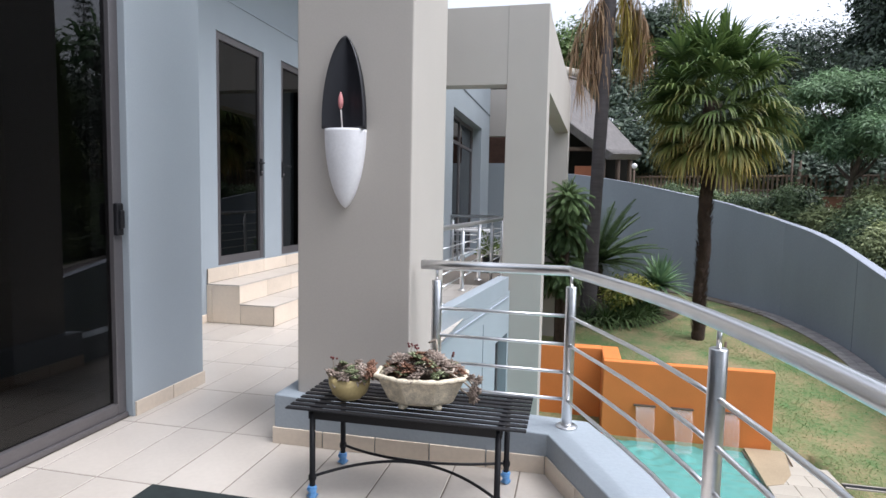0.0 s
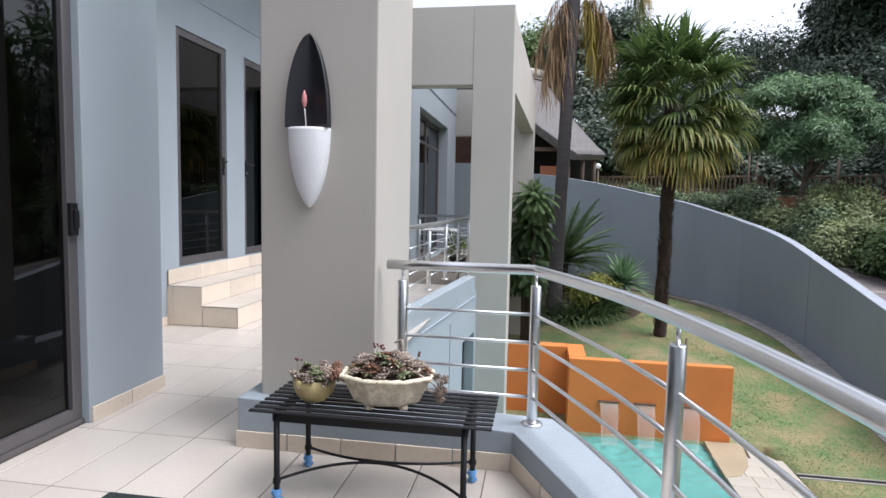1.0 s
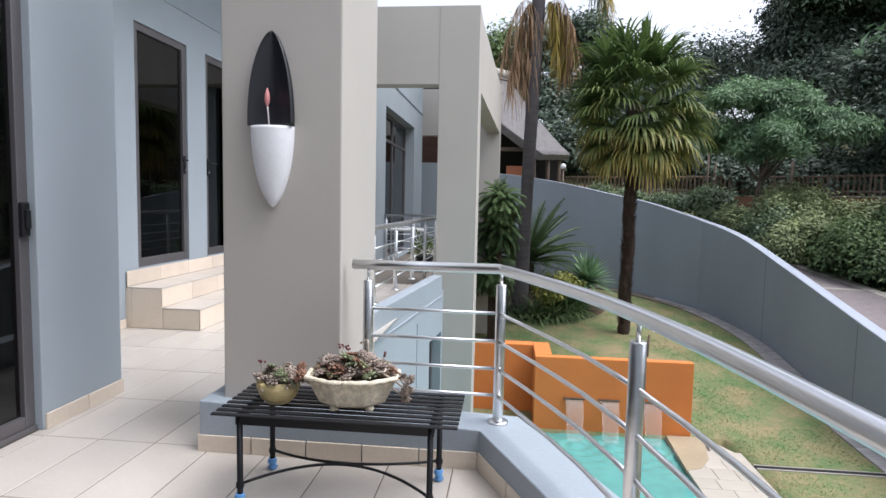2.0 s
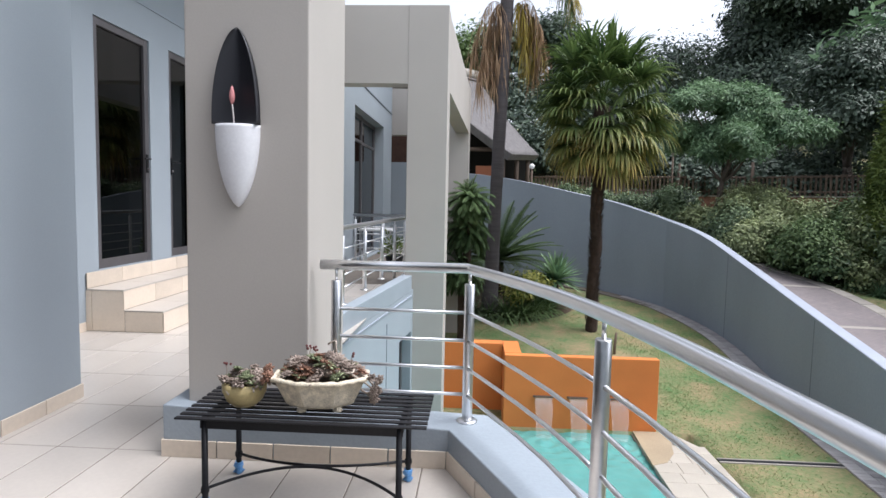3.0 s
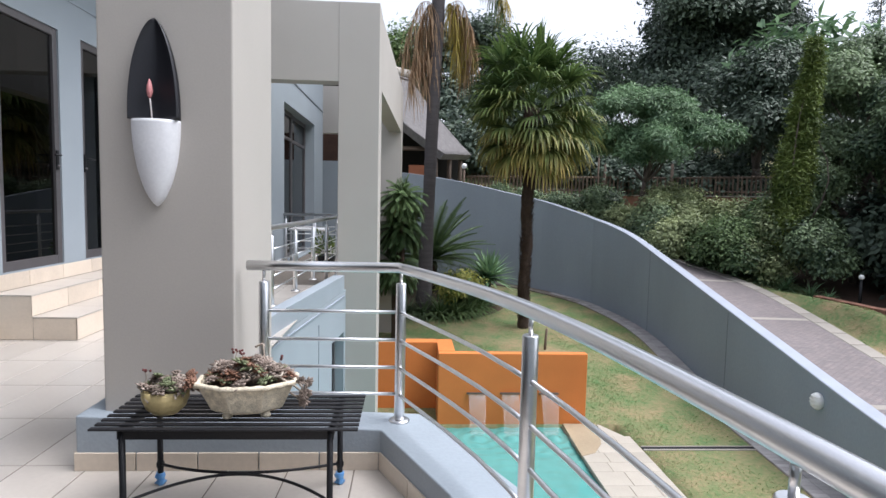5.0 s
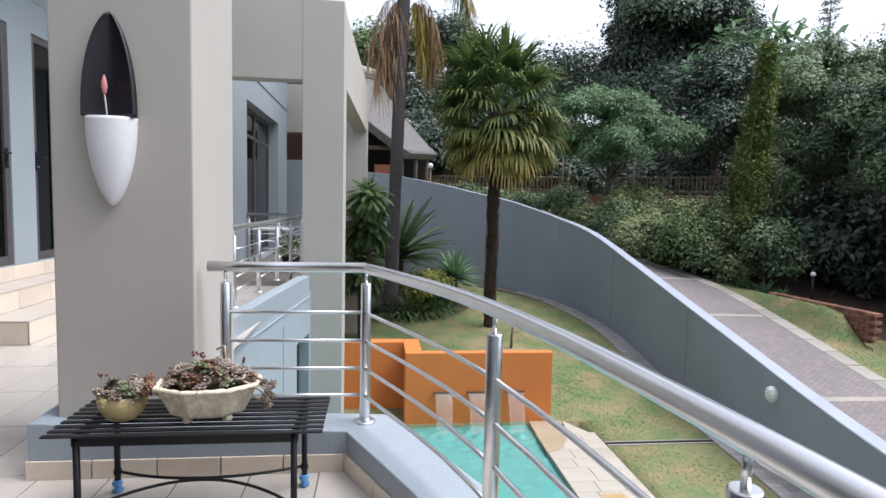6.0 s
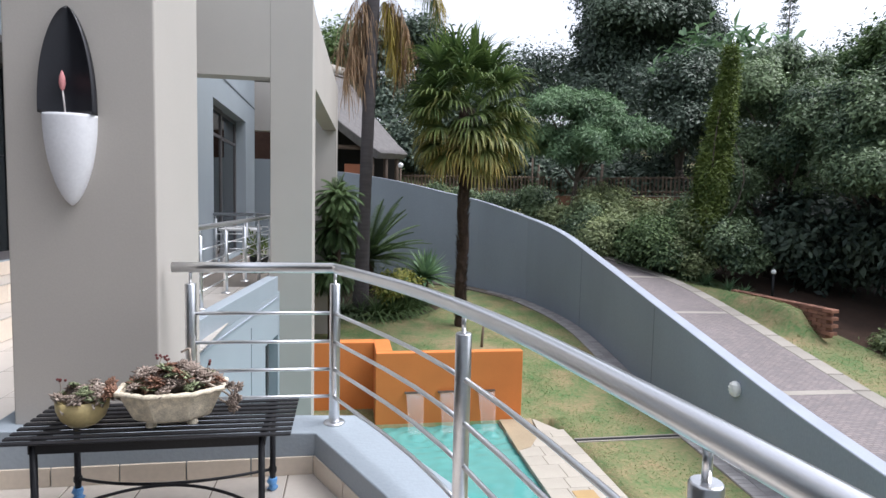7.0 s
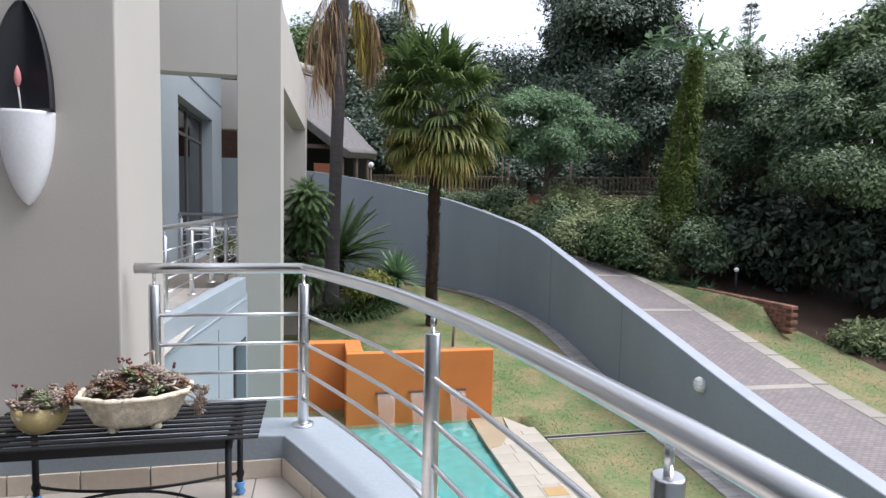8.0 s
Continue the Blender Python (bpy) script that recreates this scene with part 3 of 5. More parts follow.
wall_with_openings("wall_wing", -2.62, -2.34, 9.2, 16.25, 0, 4.35, [WD], M_GREY, "grey-blue plastered wing wall with a sliding door")
structure("trim", bbox(-2.345, -2.325, 9.2, 16.25, 3.585, 3.61), M_PLINTH_DARK, "thin shadow groove on the wing wall", "trim")
framed("door_5", "dark glazed sliding door of the wing", "sliding door", 11.36, 13.1, 0.02, 3.09, -2.53, 0.08, 0.1, mid=2.5)
framed("door_6", "dark glazed sliding door leaf of the wing", "sliding door", 13.1, 14.86, 0.02, 3.09, -2.56, 0.08, 0.1, mid=2.5)
structure("wall_wing_room", prism([(-2.63, 9.3), (-2.63, 9.5), (-5.3, 9.5), (-5.3, 16), (-2.63, 16), (-2.63, 16.2), (-5.5, 16.2), (-5.5, 9.3)], 0, 4.35), M_DARK, "inner walls of the wing coloured black for its shade", "wall")
structure("wall_wing_end", bbox(-3.0, -1.0, 17.0, 17.25, -2.3, 2.37), M_GREY, "grey-blue garden wall at the end of the wing", "wall")
structure("beam", bbox(-3.4, -0.62, 17.0, 17.3, 3.14, 4.44), M_BEIGE, "beige plastered beam at the end of the wing", "beam")
structure("wall_wing_brick", bbox(-3.6, -0.8, 18.6, 18.8, -2.0, 3.4), M_SHADED_BRICK, "red brick wall behind the wing, darkened to look shaded", "wall")
structure("floor_wing", bbox(-2.34, -1.0, 9.2, 17.0, -0.3, -0.004), M_TILE, "cream tiled floor of the wing terrace", "floor")

# ---- pool, orange water feature and paving ----
structure("pool_shell", prism([(POOL[0], POOL[2]), (POOL[1], POOL[2]), (POOL[1], POOL[3] + 0.02), (POOL[0], POOL[3] + 0.02)], -4.1, -2.63), plain("pool_plaster", (0.10, 0.42, 0.42), 0.5), "pale turquoise plastered pool basin", "pool")
nw = 90
wx_, wy_ = np.meshgrid(np.linspace(POOL[0], POOL[1], nw), np.linspace(POOL[2], POOL[3] + 0.02, nw * 2))
wz = -2.56 + 0.0035 * np.sin(wx_ * 13 + wy_ * 5) * np.sin(wy_ * 11 - wx_ * 4) + 0.0025 * np.sin(wx_ * 21 - wy_ * 8)
for sx in (1.22, 1.79, 2.46):
    r = np.hypot(wx_ - sx, wy_ - 9.35)
    wz = wz + 0.02 * np.exp(-r * 2.0) * np.sin(r * 30) + 0.03 * np.exp(-r * r * 40)
wi = np.arange(wx_.size).reshape(wx_.shape)
water = raw_mesh("water", np.stack([wx_, wy_, wz], -1).reshape(-1, 3), np.stack([wi[:-1, :-1], wi[:-1, 1:], wi[1:, 1:], wi[1:, :-1]], -1).reshape(-1, 4), M_WATER)
for f in water.polygons:
    f.use_smooth = True
tagged(new("water", water), "rippled turquoise swimming pool water", "pool water", kind="structure")

feature = thing("water_feature", "orange plastered water feature wall with three spouts", "water feature", (1.8, 9.83, -2.6))
part("wall", bbox(-1.24, 1.32, 0.0, 0.16, -0.9, 1.33, 0.012), M_ORANGE, feature, "orange plastered wall")
part("wall", bbox(-1.24, -0.95, 0.161, 1.02, -0.1, 1.335, 0.012), M_ORANGE, feature, "orange plastered return wall")
part("wall", bbox(-2.9, -1.241, 0.76, 1.02, -0.1, 1.34, 0.012), M_ORANGE, feature, "orange plastered back wall")
M_FALL = bpy.data.materials.new("falling_water")
M_FALL.use_nodes = True
fb = M_FALL.node_tree.nodes["Principled BSDF"]
fb.inputs["Base Color"].default_value, fb.inputs["Roughness"].default_value = (0.95, 0.95, 0.95, 1), 0.15
fb.inputs["Alpha"].default_value = 0.17
M_SPOUT = plain("dark_spout_slot", (0.10, 0.07, 0.05), 0.5)
for sx in (1.22, 1.79, 2.46):
    part("spout", bbox(sx - 1.8 - 0.17, sx - 1.8 + 0.17, -0.05, 0.02, 0.635, 0.66, 0.004), M_SPOUT, feature, "dark slot spout")
    bm = bmesh.new()
    rows = []
    for k in range(9):
        u = k / 8
        yy, zz = -0.05 - 0.26 * math.sqrt(u) * 0.9 - 0.02, 0.64 - 0.6 * u
        rows.append([bm.verts.new((sx - 1.8 - (0.145 - 0.025 * u) + (0.29 - 0.05 * u) * j / 10, yy + 0.012 * math.sin(j * 2.1 + k), zz)) for j in range(11)])
    for a, b in zip(rows, rows[1:]):
        for j in range(10):
            bm.faces.new((a[j], a[j + 1], b[j + 1], b[j])).smooth = True
    bmesh.ops.solidify(bm, geom=bm.faces[:], thickness=0.006)
    part("water_sheet", bm, M_FALL, feature, "thin clear falling water")


# ---- terrace things ----
def smooth_line(line, n=60):
    p = np.array(line, float)
    d = np.concatenate([[0], np.cumsum(np.linalg.norm(np.diff(p, axis=0), axis=1))])
    s = np.linspace(0, d[-1], n)
    q = np.stack([np.interp(s, d, p[:, k]) for k in range(2)], 1)
    for _ in range(6):
        q[1:-1] = (q[:-2] + 2 * q[1:-1] + q[2:]) / 4
    return q


CURVE = smooth_line(RAIL[1:], 70)


def curve_between(y0, y1):
    m = CURVE[(CURVE[:, 1] < y0 - 0.02) & (CURVE[:, 1] > y1 + 0.02)][::3]
    return [(x_at(y0), y0)] + [tuple(q) for q in m] + [(x_at(y1), y1)]


def x_at(y):
    return float(np.interp(-y, -CURVE[:, 1], CURVE[:, 0]))


def rail_post(parent, x, y, z0=0.19, top=0.88, rail_z=0.955, r=0.0255):
    bm = bmesh.new()
    lathe(bm, [(r * 0.9, 0), (r, 0.004), (r, top - z0 - 0.004), (r * 0.88, top - z0)], 20)
    p = part("post", bm, M_STEEL, parent, at=(x, y, z0))
    bm = bmesh.new()
    lathe(bm, [(0.052, 0.0), (0.052, 0.006), (0.046, 0.011), (r + 0.002, 0.013)], 24)
    part("flange", bm, M_STEEL, p)
    bm = bmesh.new()
    tube(bm, [(0, 0, top - z0), (0, 0, rail_z - 0.02 - z0)], 0.0075, 10)
    part("pin", bm, M_STEEL, p)


BARS = (0.737, 0.598, 0.461, 0.327)
railing = thing("railing", "brushed stainless steel balustrade with four thin bars", "railing")
bm = bmesh.new()
tube(bm, [(-0.745, 2.90, 0.955), (-0.4, 2.892, 0.955), (-0.012, 2.882, 0.955)] + [(x, y, 0.955) for x, y in CURVE[1:]], 0.025, 24)
part("handrail", bm, M_STEEL, railing, "thick round brushed steel handrail")
POSTS = [(-0.665, 2.895), (0.0, 2.88)] + [(x_at(y), y) for y in (1.775, 0.77, -0.30, -1.4)]
for x, y in POSTS:
    rail_post(railing, x, y)
for zb in BARS:
    bm = bmesh.new()
    tube(bm, [(-0.66, 2.895, zb), (0, 2.88, zb)], 0.0085, 10)
    part("bar", bm, M_STEEL, railing)
    for (xa, ya), (xb, yb) in zip(POSTS[1:], POSTS[2:]):
        bm = bmesh.new()
        tube(bm, [(x, y, zb) for x, y in curve_between(ya, yb)], 0.0085, 10)
        part("bar", bm, M_STEEL, railing)

far = thing("railing", "brushed steel balustrade of the further terrace", "railing")
fe = [(-1.37, 5.2), (-1.35, 6.03), (-1.31, 7.06), (-1.27, 8.09), (-1.235, 9.12), (-1.20, 10.15), (-1.165, 11.2)]
FAR_TOP = 0.985
bm = bmesh.new()
tube(bm, [(x, y, FAR_TOP) for x, y in fe] + [(-1.18, 11.24, FAR_TOP), (-2.33, 11.26, FAR_TOP)], 0.028, 14)
part("handrail", bm, M_STEEL, far)
fp = fe[1:] + [(-1.75, 11.25), (-2.29, 11.26)]
for x, y in fp:
    rail_post(far, x, y, 0.19 if y < 8.7 else 0.0, 0.905, FAR_TOP)
for zb in BARS:
    for a, b in zip([fe[0]] + fp, fp):
        bm = bmesh.new()
        tube(bm, [(*a, zb + 0.03), (*b, zb + 0.03)], 0.0085, 8)
        part("bar", bm, M_STEEL, far)

# wall ornament: a long oval shell, black above, white below, with a pink bud
orn = thing("wall_ornament", "long oval black and white wall ornament with a pink bud", "wall ornament", (-1.135, 2.84, 1.232))


def oval_w(u):
    return 0.108 * max(0.0, 1 - abs((0.48 - u) / 0.48) ** 2.2) ** 0.7 if u < 0.48 else 0.108 * max(0.0, 1 - abs((u - 0.48) / 0.52) ** 2.2) ** 0.7


def shell(u0, u1, depth, inward, n=28, m=16):
    bm = bmesh.new()
    rows = []
    for i in range(n + 1):
        u = u0 + (u1 - u0) * i / n
        w = max(oval_w(u), 0.0015)
        rows.append([bm.verts.new((w * math.cos(math.pi * j / m), -0.012 - (depth * (w / 0.108) ** 0.8 * math.sin(math.pi * j / m)) if not inward else -0.012 - 0.045 * (w / 0.108) ** 0.5 * abs(math.cos(math.pi * j / m)) ** 1.5, 0.85 * u)) for j in range(m + 1)])
    back = [[bm.verts.new((v.co.x, 0.0, v.co.z)) for v in (r[0], r[-1])] for r in rows]
    for a, b in zip(rows, rows[1:]):
        for j in range(m):
            bm.faces.new((a[j], a[j + 1], b[j + 1], b[j])).smooth = True
    for i in range(n):
        bm.faces.new((rows[i][0], rows[i + 1][0], back[i + 1][0], back[i][0])).smooth = True
        bm.faces.new((rows[i][-1], back[i][1], back[i + 1][1], rows[i + 1][-1])).smooth = True
    bm.faces.new([v for v in rows[0]] + back[0][::-1])
    bm.faces.new([v for v in rows[-1]][::-1] + back[-1])
    bmesh.ops.recalc_face_normals(bm, faces=bm.faces[:])
    return bm


part("lower_shell", shell(0.0, 0.462, 0.075, False), plain("matt_white_glaze", (0.74, 0.74, 0.76), 0.5), orn, "matt white rounded lower half")
part("upper_shell", shell(0.462, 1.0, 0.05, True), plain("black_lacquer", (0.012, 0.012, 0.016), 0.4), orn, "hollow black upper half")
bm = bmesh.new()
lathe(bm, [(0.001, 0), (0.009, 0.012), (0.0135, 0.035), (0.011, 0.06), (0.005, 0.08), (0.001, 0.088)], 14, (-0.01, -0.05, 0.484))
part("bud", bm, plain("pink_bud", (0.62, 0.25, 0.25), 0.5), orn, "pink flower bud")
bm = bmesh.new()
tube(bm, [(-0.002, -0.045, 0.37), (-0.004, -0.05, 0.43), (-0.009, -0.05, 0.486)], 0.0035, 8)
part("stem", bm, plain("pale_stem", (0.55, 0.50, 0.48), 0.5), orn, "pale stem")

# iron slat bench with blue wraps on its feet
bench = thing("bench", "low black iron slat bench with blue wrapped feet", "bench", (-0.655, 2.44, 0))
SX, SY, SZ = 0.505, 0.205, 0.40
for k in range(9):
    y = -SY + 0.012 + k * (2 * SY - 0.024) / 8
    part("slat", bbox(-SX, SX, y - 0.013, y + 0.013, SZ - 0.008, SZ, 0.002, 1), M_BLACK, bench)
for s in (-1, 1):
    part("side_rail", bbox(s * 0.40 - 0.012, s * 0.40 + 0.012, -SY + 0.03, SY - 0.02, SZ - 0.035, SZ - 0.0085), M_BLACK, bench)
for s in (-1, 1):
    part("apron", bbox(-0.41, 0.41, s * 0.172 - 0.008, s * 0.172 + 0.008, SZ - 0.05, SZ - 0.0095), M_BLACK, bench)
M_WRAP = mat("blue_plastic_wrap", (0.02, 0.19, 0.58), 0.3, 0.1, 60, 200, 0.3, hue2=(0.25, 0.50, 0.80))
for sx in (-1, 1):
    for sy in (-1, 1):
        bm = bmesh.new()
        lathe(bm, [(0.0125, 0.004), (0.0125, 0.075), (0.017, 0.085), (0.017, 0.10), (0.0125, 0.11), (0.0125, SZ - 0.011)], 14)
        leg = part("leg", bm, M_BLACK, bench, at=(sx * 0.395, sy * 0.172, 0))
        bm = bmesh.new()
        lathe(bm, [(0.018, 0.001), (0.021, 0.010), (0.0165, 0.024), (0.021, 0.038), (0.0145, 0.05), (0.016, 0.056)], 9)
        for v in bm.verts:
            v.co += Vector((noise.noise(v.co * 90), noise.noise(v.co * 90 + Vector((7, 1, 3))), 0)) * 0.013
        part("foot_wrap", bm, M_WRAP, leg, "crumpled blue plastic foot wrap")
for sy in (-1, 1):
    bm = bmesh.new()
    tube(bm, [(0.395 * u, sy * (0.172 - 0.165 * (1 - u * u)), 0.095 + 0.035 * (1 - u * u)) for u in np.linspace(-1, 1, 21)], 0.0065, 8)
    part("stretcher", bm, M_BLACK, bench, "curved iron stretcher")

# planters and their plants
M_BOWL = mat("yellow_glazed_clay", (0.50, 0.40, 0.19), 0.5, 0.2, 14, 90, 0.1)
M_PLANTER = mat("speckled_cream_clay", (0.64, 0.55, 0.42), 0.75, 0.38, 40, 170, 0.2)
bowl = thing("plant_bowl", "small yellow clay bowl on the bench", "plant pot", (-0.938, 2.405, 0.401))
bowl.scale = (1.1, 1.1, 1.06)
bm = bmesh.new()
lathe(bm, [(0.028, 0), (0.045, 0.005), (0.068, 0.028), (0.082, 0.065), (0.084, 0.098), (0.077, 0.10), (0.074, 0.075), (0.02, 0.07)], 28)
part("body", bm, M_BOWL, bowl)
bm = bmesh.new()
lathe(bm, [(0.074, 0.072), (0.05, 0.082), (0.005, 0.086)], 18)
part("soil", bm, M_SOIL, bowl)
planter = thing("planter", "octagonal cream clay planter with rope rim on the bench", "planter", (-0.612, 2.412, 0.401), 8)
planter.scale = (1.15, 1.15, 1.08)


def octo(bm, rings):
    out = []
    for r, z in rings:
        out.append([bm.verts.new((r * 1.30 * math.cos(math.pi / 4 * k + 0.39), r * 0.86 * math.sin(math.pi / 4 * k + 0.39), z)) for k in range(8)])
    for a, b in zip(out, out[1:]):
        for k in range(8):
            bm.faces.new((a[k], a[(k + 1) % 8], b[(k + 1) % 8], b[k]))
    bm.faces.new(out[0][::-1])
    bm.faces.new(out[-1])
    return bm


body_bm = octo(bmesh.new(), [(0.088, 0.02), (0.10, 0.03), (0.128, 0.105), (0.134, 0.125), (0.122, 0.125), (0.115, 0.105), (0.02, 0.10)])
bmesh.ops.bevel(body_bm, geom=body_bm.edges[:], offset=0.0015, segments=1, affect="EDGES")
part("body", body_bm, M_PLANTER, planter)
bm = bmesh.new()
corner = [np.array([0.137 * 1.30 * math.cos(math.pi / 4 * k + 0.39), 0.137 * 0.86 * math.sin(math.pi / 4 * k + 0.39), 0.127]) for k in range(9)]
ring = [tuple(corner[k] + (corner[k + 1] - corner[k]) * j / 8 + np.array([0, 0, 0.0012 * math.sin((8 * k + j) * 1.9)])) for k in range(8) for j in range(8)]
ring.append(ring[0])
tube(bm, ring, [0.0100 + 0.0012 * math.sin(k * 2.2) for k in range(65)], 8, False)
part("rope_rim", bm, M_PLANTER, planter, "twisted rope rim")
for k in range(4):
    a = math.pi / 4 + k * math.pi / 2
    bm = bmesh.new()
    lathe(bm, [(0.014, 0), (0.018, 0.006), (0.015, 0.02), (0.012, 0.03)], 10, (0.075 * math.cos(a) * 1.2, 0.075 * math.sin(a) * 0.85, 0))
    part("paw_foot", bm, M_PLANTER, planter)
part("soil", octo(bmesh.new(), [(0.114, 0.10), (0.110, 0.113)]), M_SOIL, planter)

S_GREEN = leafmat("succulent_green", (0.13, 0.16, 0.08), (0.30, 0.33, 0.19), 0.6, 0.1)
S_RED = leafmat("succulent_red", (0.15, 0.075, 0.05), (0.31, 0.17, 0.11), 0.6, 0.1)
S_DRY = leafmat("succulent_dry", (0.20, 0.15, 0.12), (0.38, 0.31, 0.26), 0.6, 0.1)


def rosette(name, m, n=22, size=0.032):
    v, f = [], []
    for k in range(n):
        a, e = k * 2.39996, radians(12 + 68 * (1 - k / n))
        e = radians(8 + 75 * k / n)
        ln = size * (1.0 - 0.55 * k / n)
        d = np.array([math.cos(a) * math.cos(e), math.sin(a) * math.cos(e), math.sin(e)])
        s = np.array([-math.sin(a), math.cos(a), 0])
        u = np.cross(d, s)
        b = len(v)
        w, th = ln * 0.26, ln * 0.12
        for q in (d * 0.1 * ln, d * 0.62 * ln + s * w, d * 0.62 * ln - s * w, d * 0.62 * ln + u * th, d * 0.62 * ln - u * th, d * ln - u * ln * 0.1):
            v.append(q)
        for t in ((0, 1, 3), (0, 3, 2), (0, 2, 4), (0, 4, 1), (5, 3, 1), (5, 2, 3), (5, 4, 2), (5, 1, 4)):
            f.append([b + i for i in t])
    me = raw_mesh(name, v, f, m)
    return me


ROS = {m: [rosette("rosette", m, n, s) for n, s in ((26, 0.036), (20, 0.028), (30, 0.032))] for m in (S_GREEN, S_RED, S_DRY)}


def succulents(label, at, rx, ry, count, mix, height):
    t = thing("succulent", label, "succulent", at)
    for k in range(count):
        a, r = rng.uniform(0, 2 * math.pi), math.sqrt(rng.random())
        z = height * (1 - r * r * 0.7) * rng.uniform(0.5, 1.1)
        m = mix[rng.integers(len(mix))]
        part("rosette", ROS[m][rng.integers(3)], None, t, at=pose(rx * r * math.cos(a), ry * r * math.sin(a), z, rng.uniform(-35, 35), rng.uniform(-35, 35), rng.uniform(0, 360)) @ Matrix.Scale(rng.uniform(0.75, 1.5), 4))
    return t


def wiggle(bm, a, b, r, sag, n=12):
    a, b = np.array(a), np.array(b)
    w = rng.normal(size=3) * 0.02
    tube(bm, [tuple(a + (b - a) * u + w * math.sin(math.pi * u) + np.array([0.004 * math.sin(9 * u + w[0] * 90), 0.004 * math.cos(8 * u), sag * math.sin(math.pi * u)])) for u in np.linspace(0, 1, n)], r, 6)


s1 = succulents("green and brown rosette succulents in the small bowl", (-0.938, 2.405, 0.488), 0.095, 0.082, 30, (S_GREEN, S_GREEN, S_RED, S_DRY), 0.08)
s2 = succulents("reddish rosette succulents with dry stems in the planter", (-0.612, 2.412, 0.522), 0.160, 0.10, 84, (S_RED, S_RED, S_GREEN, S_DRY, S_DRY), 0.10)
S_STEM = plain("dry_stem", (0.40, 0.34, 0.28), 0.8)
S_TIP = plain("red_flower_tip", (0.11, 0.022, 0.02), 0.6)
for t, lst in ((s1, [((-0.06, 0, 0.02), (-0.085, 0.0, 0.085), True), ((0.06, 0, 0.02), (0.10, -0.01, 0.05), False), ((0.0, -0.05, 0.03), (0.07, -0.085, 0.0), False), ((-0.07, -0.02, 0.01), (-0.03, -0.085, -0.015), False)]),
               (s2, [((-0.05, 0.02, 0.03), (-0.06, 0.02, 0.13), True), ((-0.05, 0.02, 0.03), (-0.035, 0.03, 0.12), True), ((0.06, 0.03, 0.04), (0.02, 0.05, 0.14), False), ((0.05, 0.0, 0.04), (0.15, -0.04, 0.06), False), ((0.03, -0.02, 0.04), (0.13, 0.03, 0.05), False), ((0.0, 0.0, 0.04), (0.10, 0.05, 0.07), False), ((0.12, 0.0, 0.03), (0.235, -0.05, -0.05), False), ((0.12, 0.03, 0.03), (0.24, -0.02, -0.06), False), ((0.10, -0.03, 0.04), (0.225, -0.03, -0.03), False), ((-0.10, 0.0, 0.03), (-0.13, 0.01, 0.085), False), ((0.12, 0.02, 0.03), (0.13, 0.03, 0.10), True)])):
    for a, b, tip in lst:
        bm = bmesh.new()
        wiggle(bm, a, b, 0.0022 if tip else 0.0045, 0.0 if tip else 0.02)
        part("stem", bm, S_STEM, t, "dry curling stem")
        if tip:
            for k in range(5):
                bm = bmesh.new()
                bmesh.ops.create_icosphere(bm, subdivisions=1, radius=0.006, matrix=Matrix.Translation(Vector(b) + Vector(rng.normal(size=3) * 0.008)))
                part("flower", bm, S_TIP, t, "dark red flower bud")
for k in range(9):
    part("rosette", ROS[S_RED if k % 3 else S_DRY][k % 3], None, s1, at=pose(0.105 + rng.normal() * 0.022, -0.015 + rng.normal() * 0.03, 0.012 + 0.007 * k, rng.uniform(-40, 60), rng.uniform(-20, 70), 40 * k) @ Matrix.Scale(1.15, 4))
for k in range(12):
    part("rosette", ROS[S_DRY][k % 3], None, s2, at=pose(0.235 + rng.normal() * 0.014, -0.045 + rng.normal() * 0.012, -0.055 + 0.012 * k * 0.7, rng.uniform(0, 180), rng.uniform(0, 180), 0) @ Matrix.Scale(0.8, 4))

M_MAT = mat("dark_green_coir", (0.018, 0.028, 0.028), 0.95, 0.3, 20, 250, 0.8)
structure_mat = thing("doormat", "dark green rough doormat on the tiles", "doormat", (-1.30, 1.83, 0.0))
part("body", bbox(-0.47, 0.47, -0.355, 0.355, 0.0, 0.012, 0.004), M_MAT, structure_mat)

# things on the further terrace
tb = thing("side_table", "small pale table on the further terrace", "table", (-1.98, 12.0, 0.0))
part("tabletop", bbox(-0.35, 0.35, -0.35, 0.35, 0.66, 0.70, 0.008), plain("pale_tabletop", (0.6, 0.6, 0.6), 0.5), tb)
for sx in (-0.3, 0.3):
    for sy in (-0.3, 0.3):
        part("leg", bbox(sx - 0.02, sx + 0.02, sy - 0.02, sy + 0.02, 0, 0.659), M_STEEL, tb)
pt = thing("plant_pot", "dark pot with yellow-green plant on the further terrace", "plant pot", (-1.44, 10.6, 0.0))
bm = bmesh.new()
lathe(bm, [(0.11, 0), (0.16, 0.25), (0.165, 0.30), (0.14, 0.30), (0.13, 0.26)], 16)
part("body", bm, M_BLACK, pt)
p = rng.normal(size=(160, 3)) * 0.09 + np.array([0, 0, 0.42])
part("leaves", leaf_mesh("leaves", p, p - np.array([0, 0, 0.3]), 0.09, 0.4, L_CYP), None, pt)

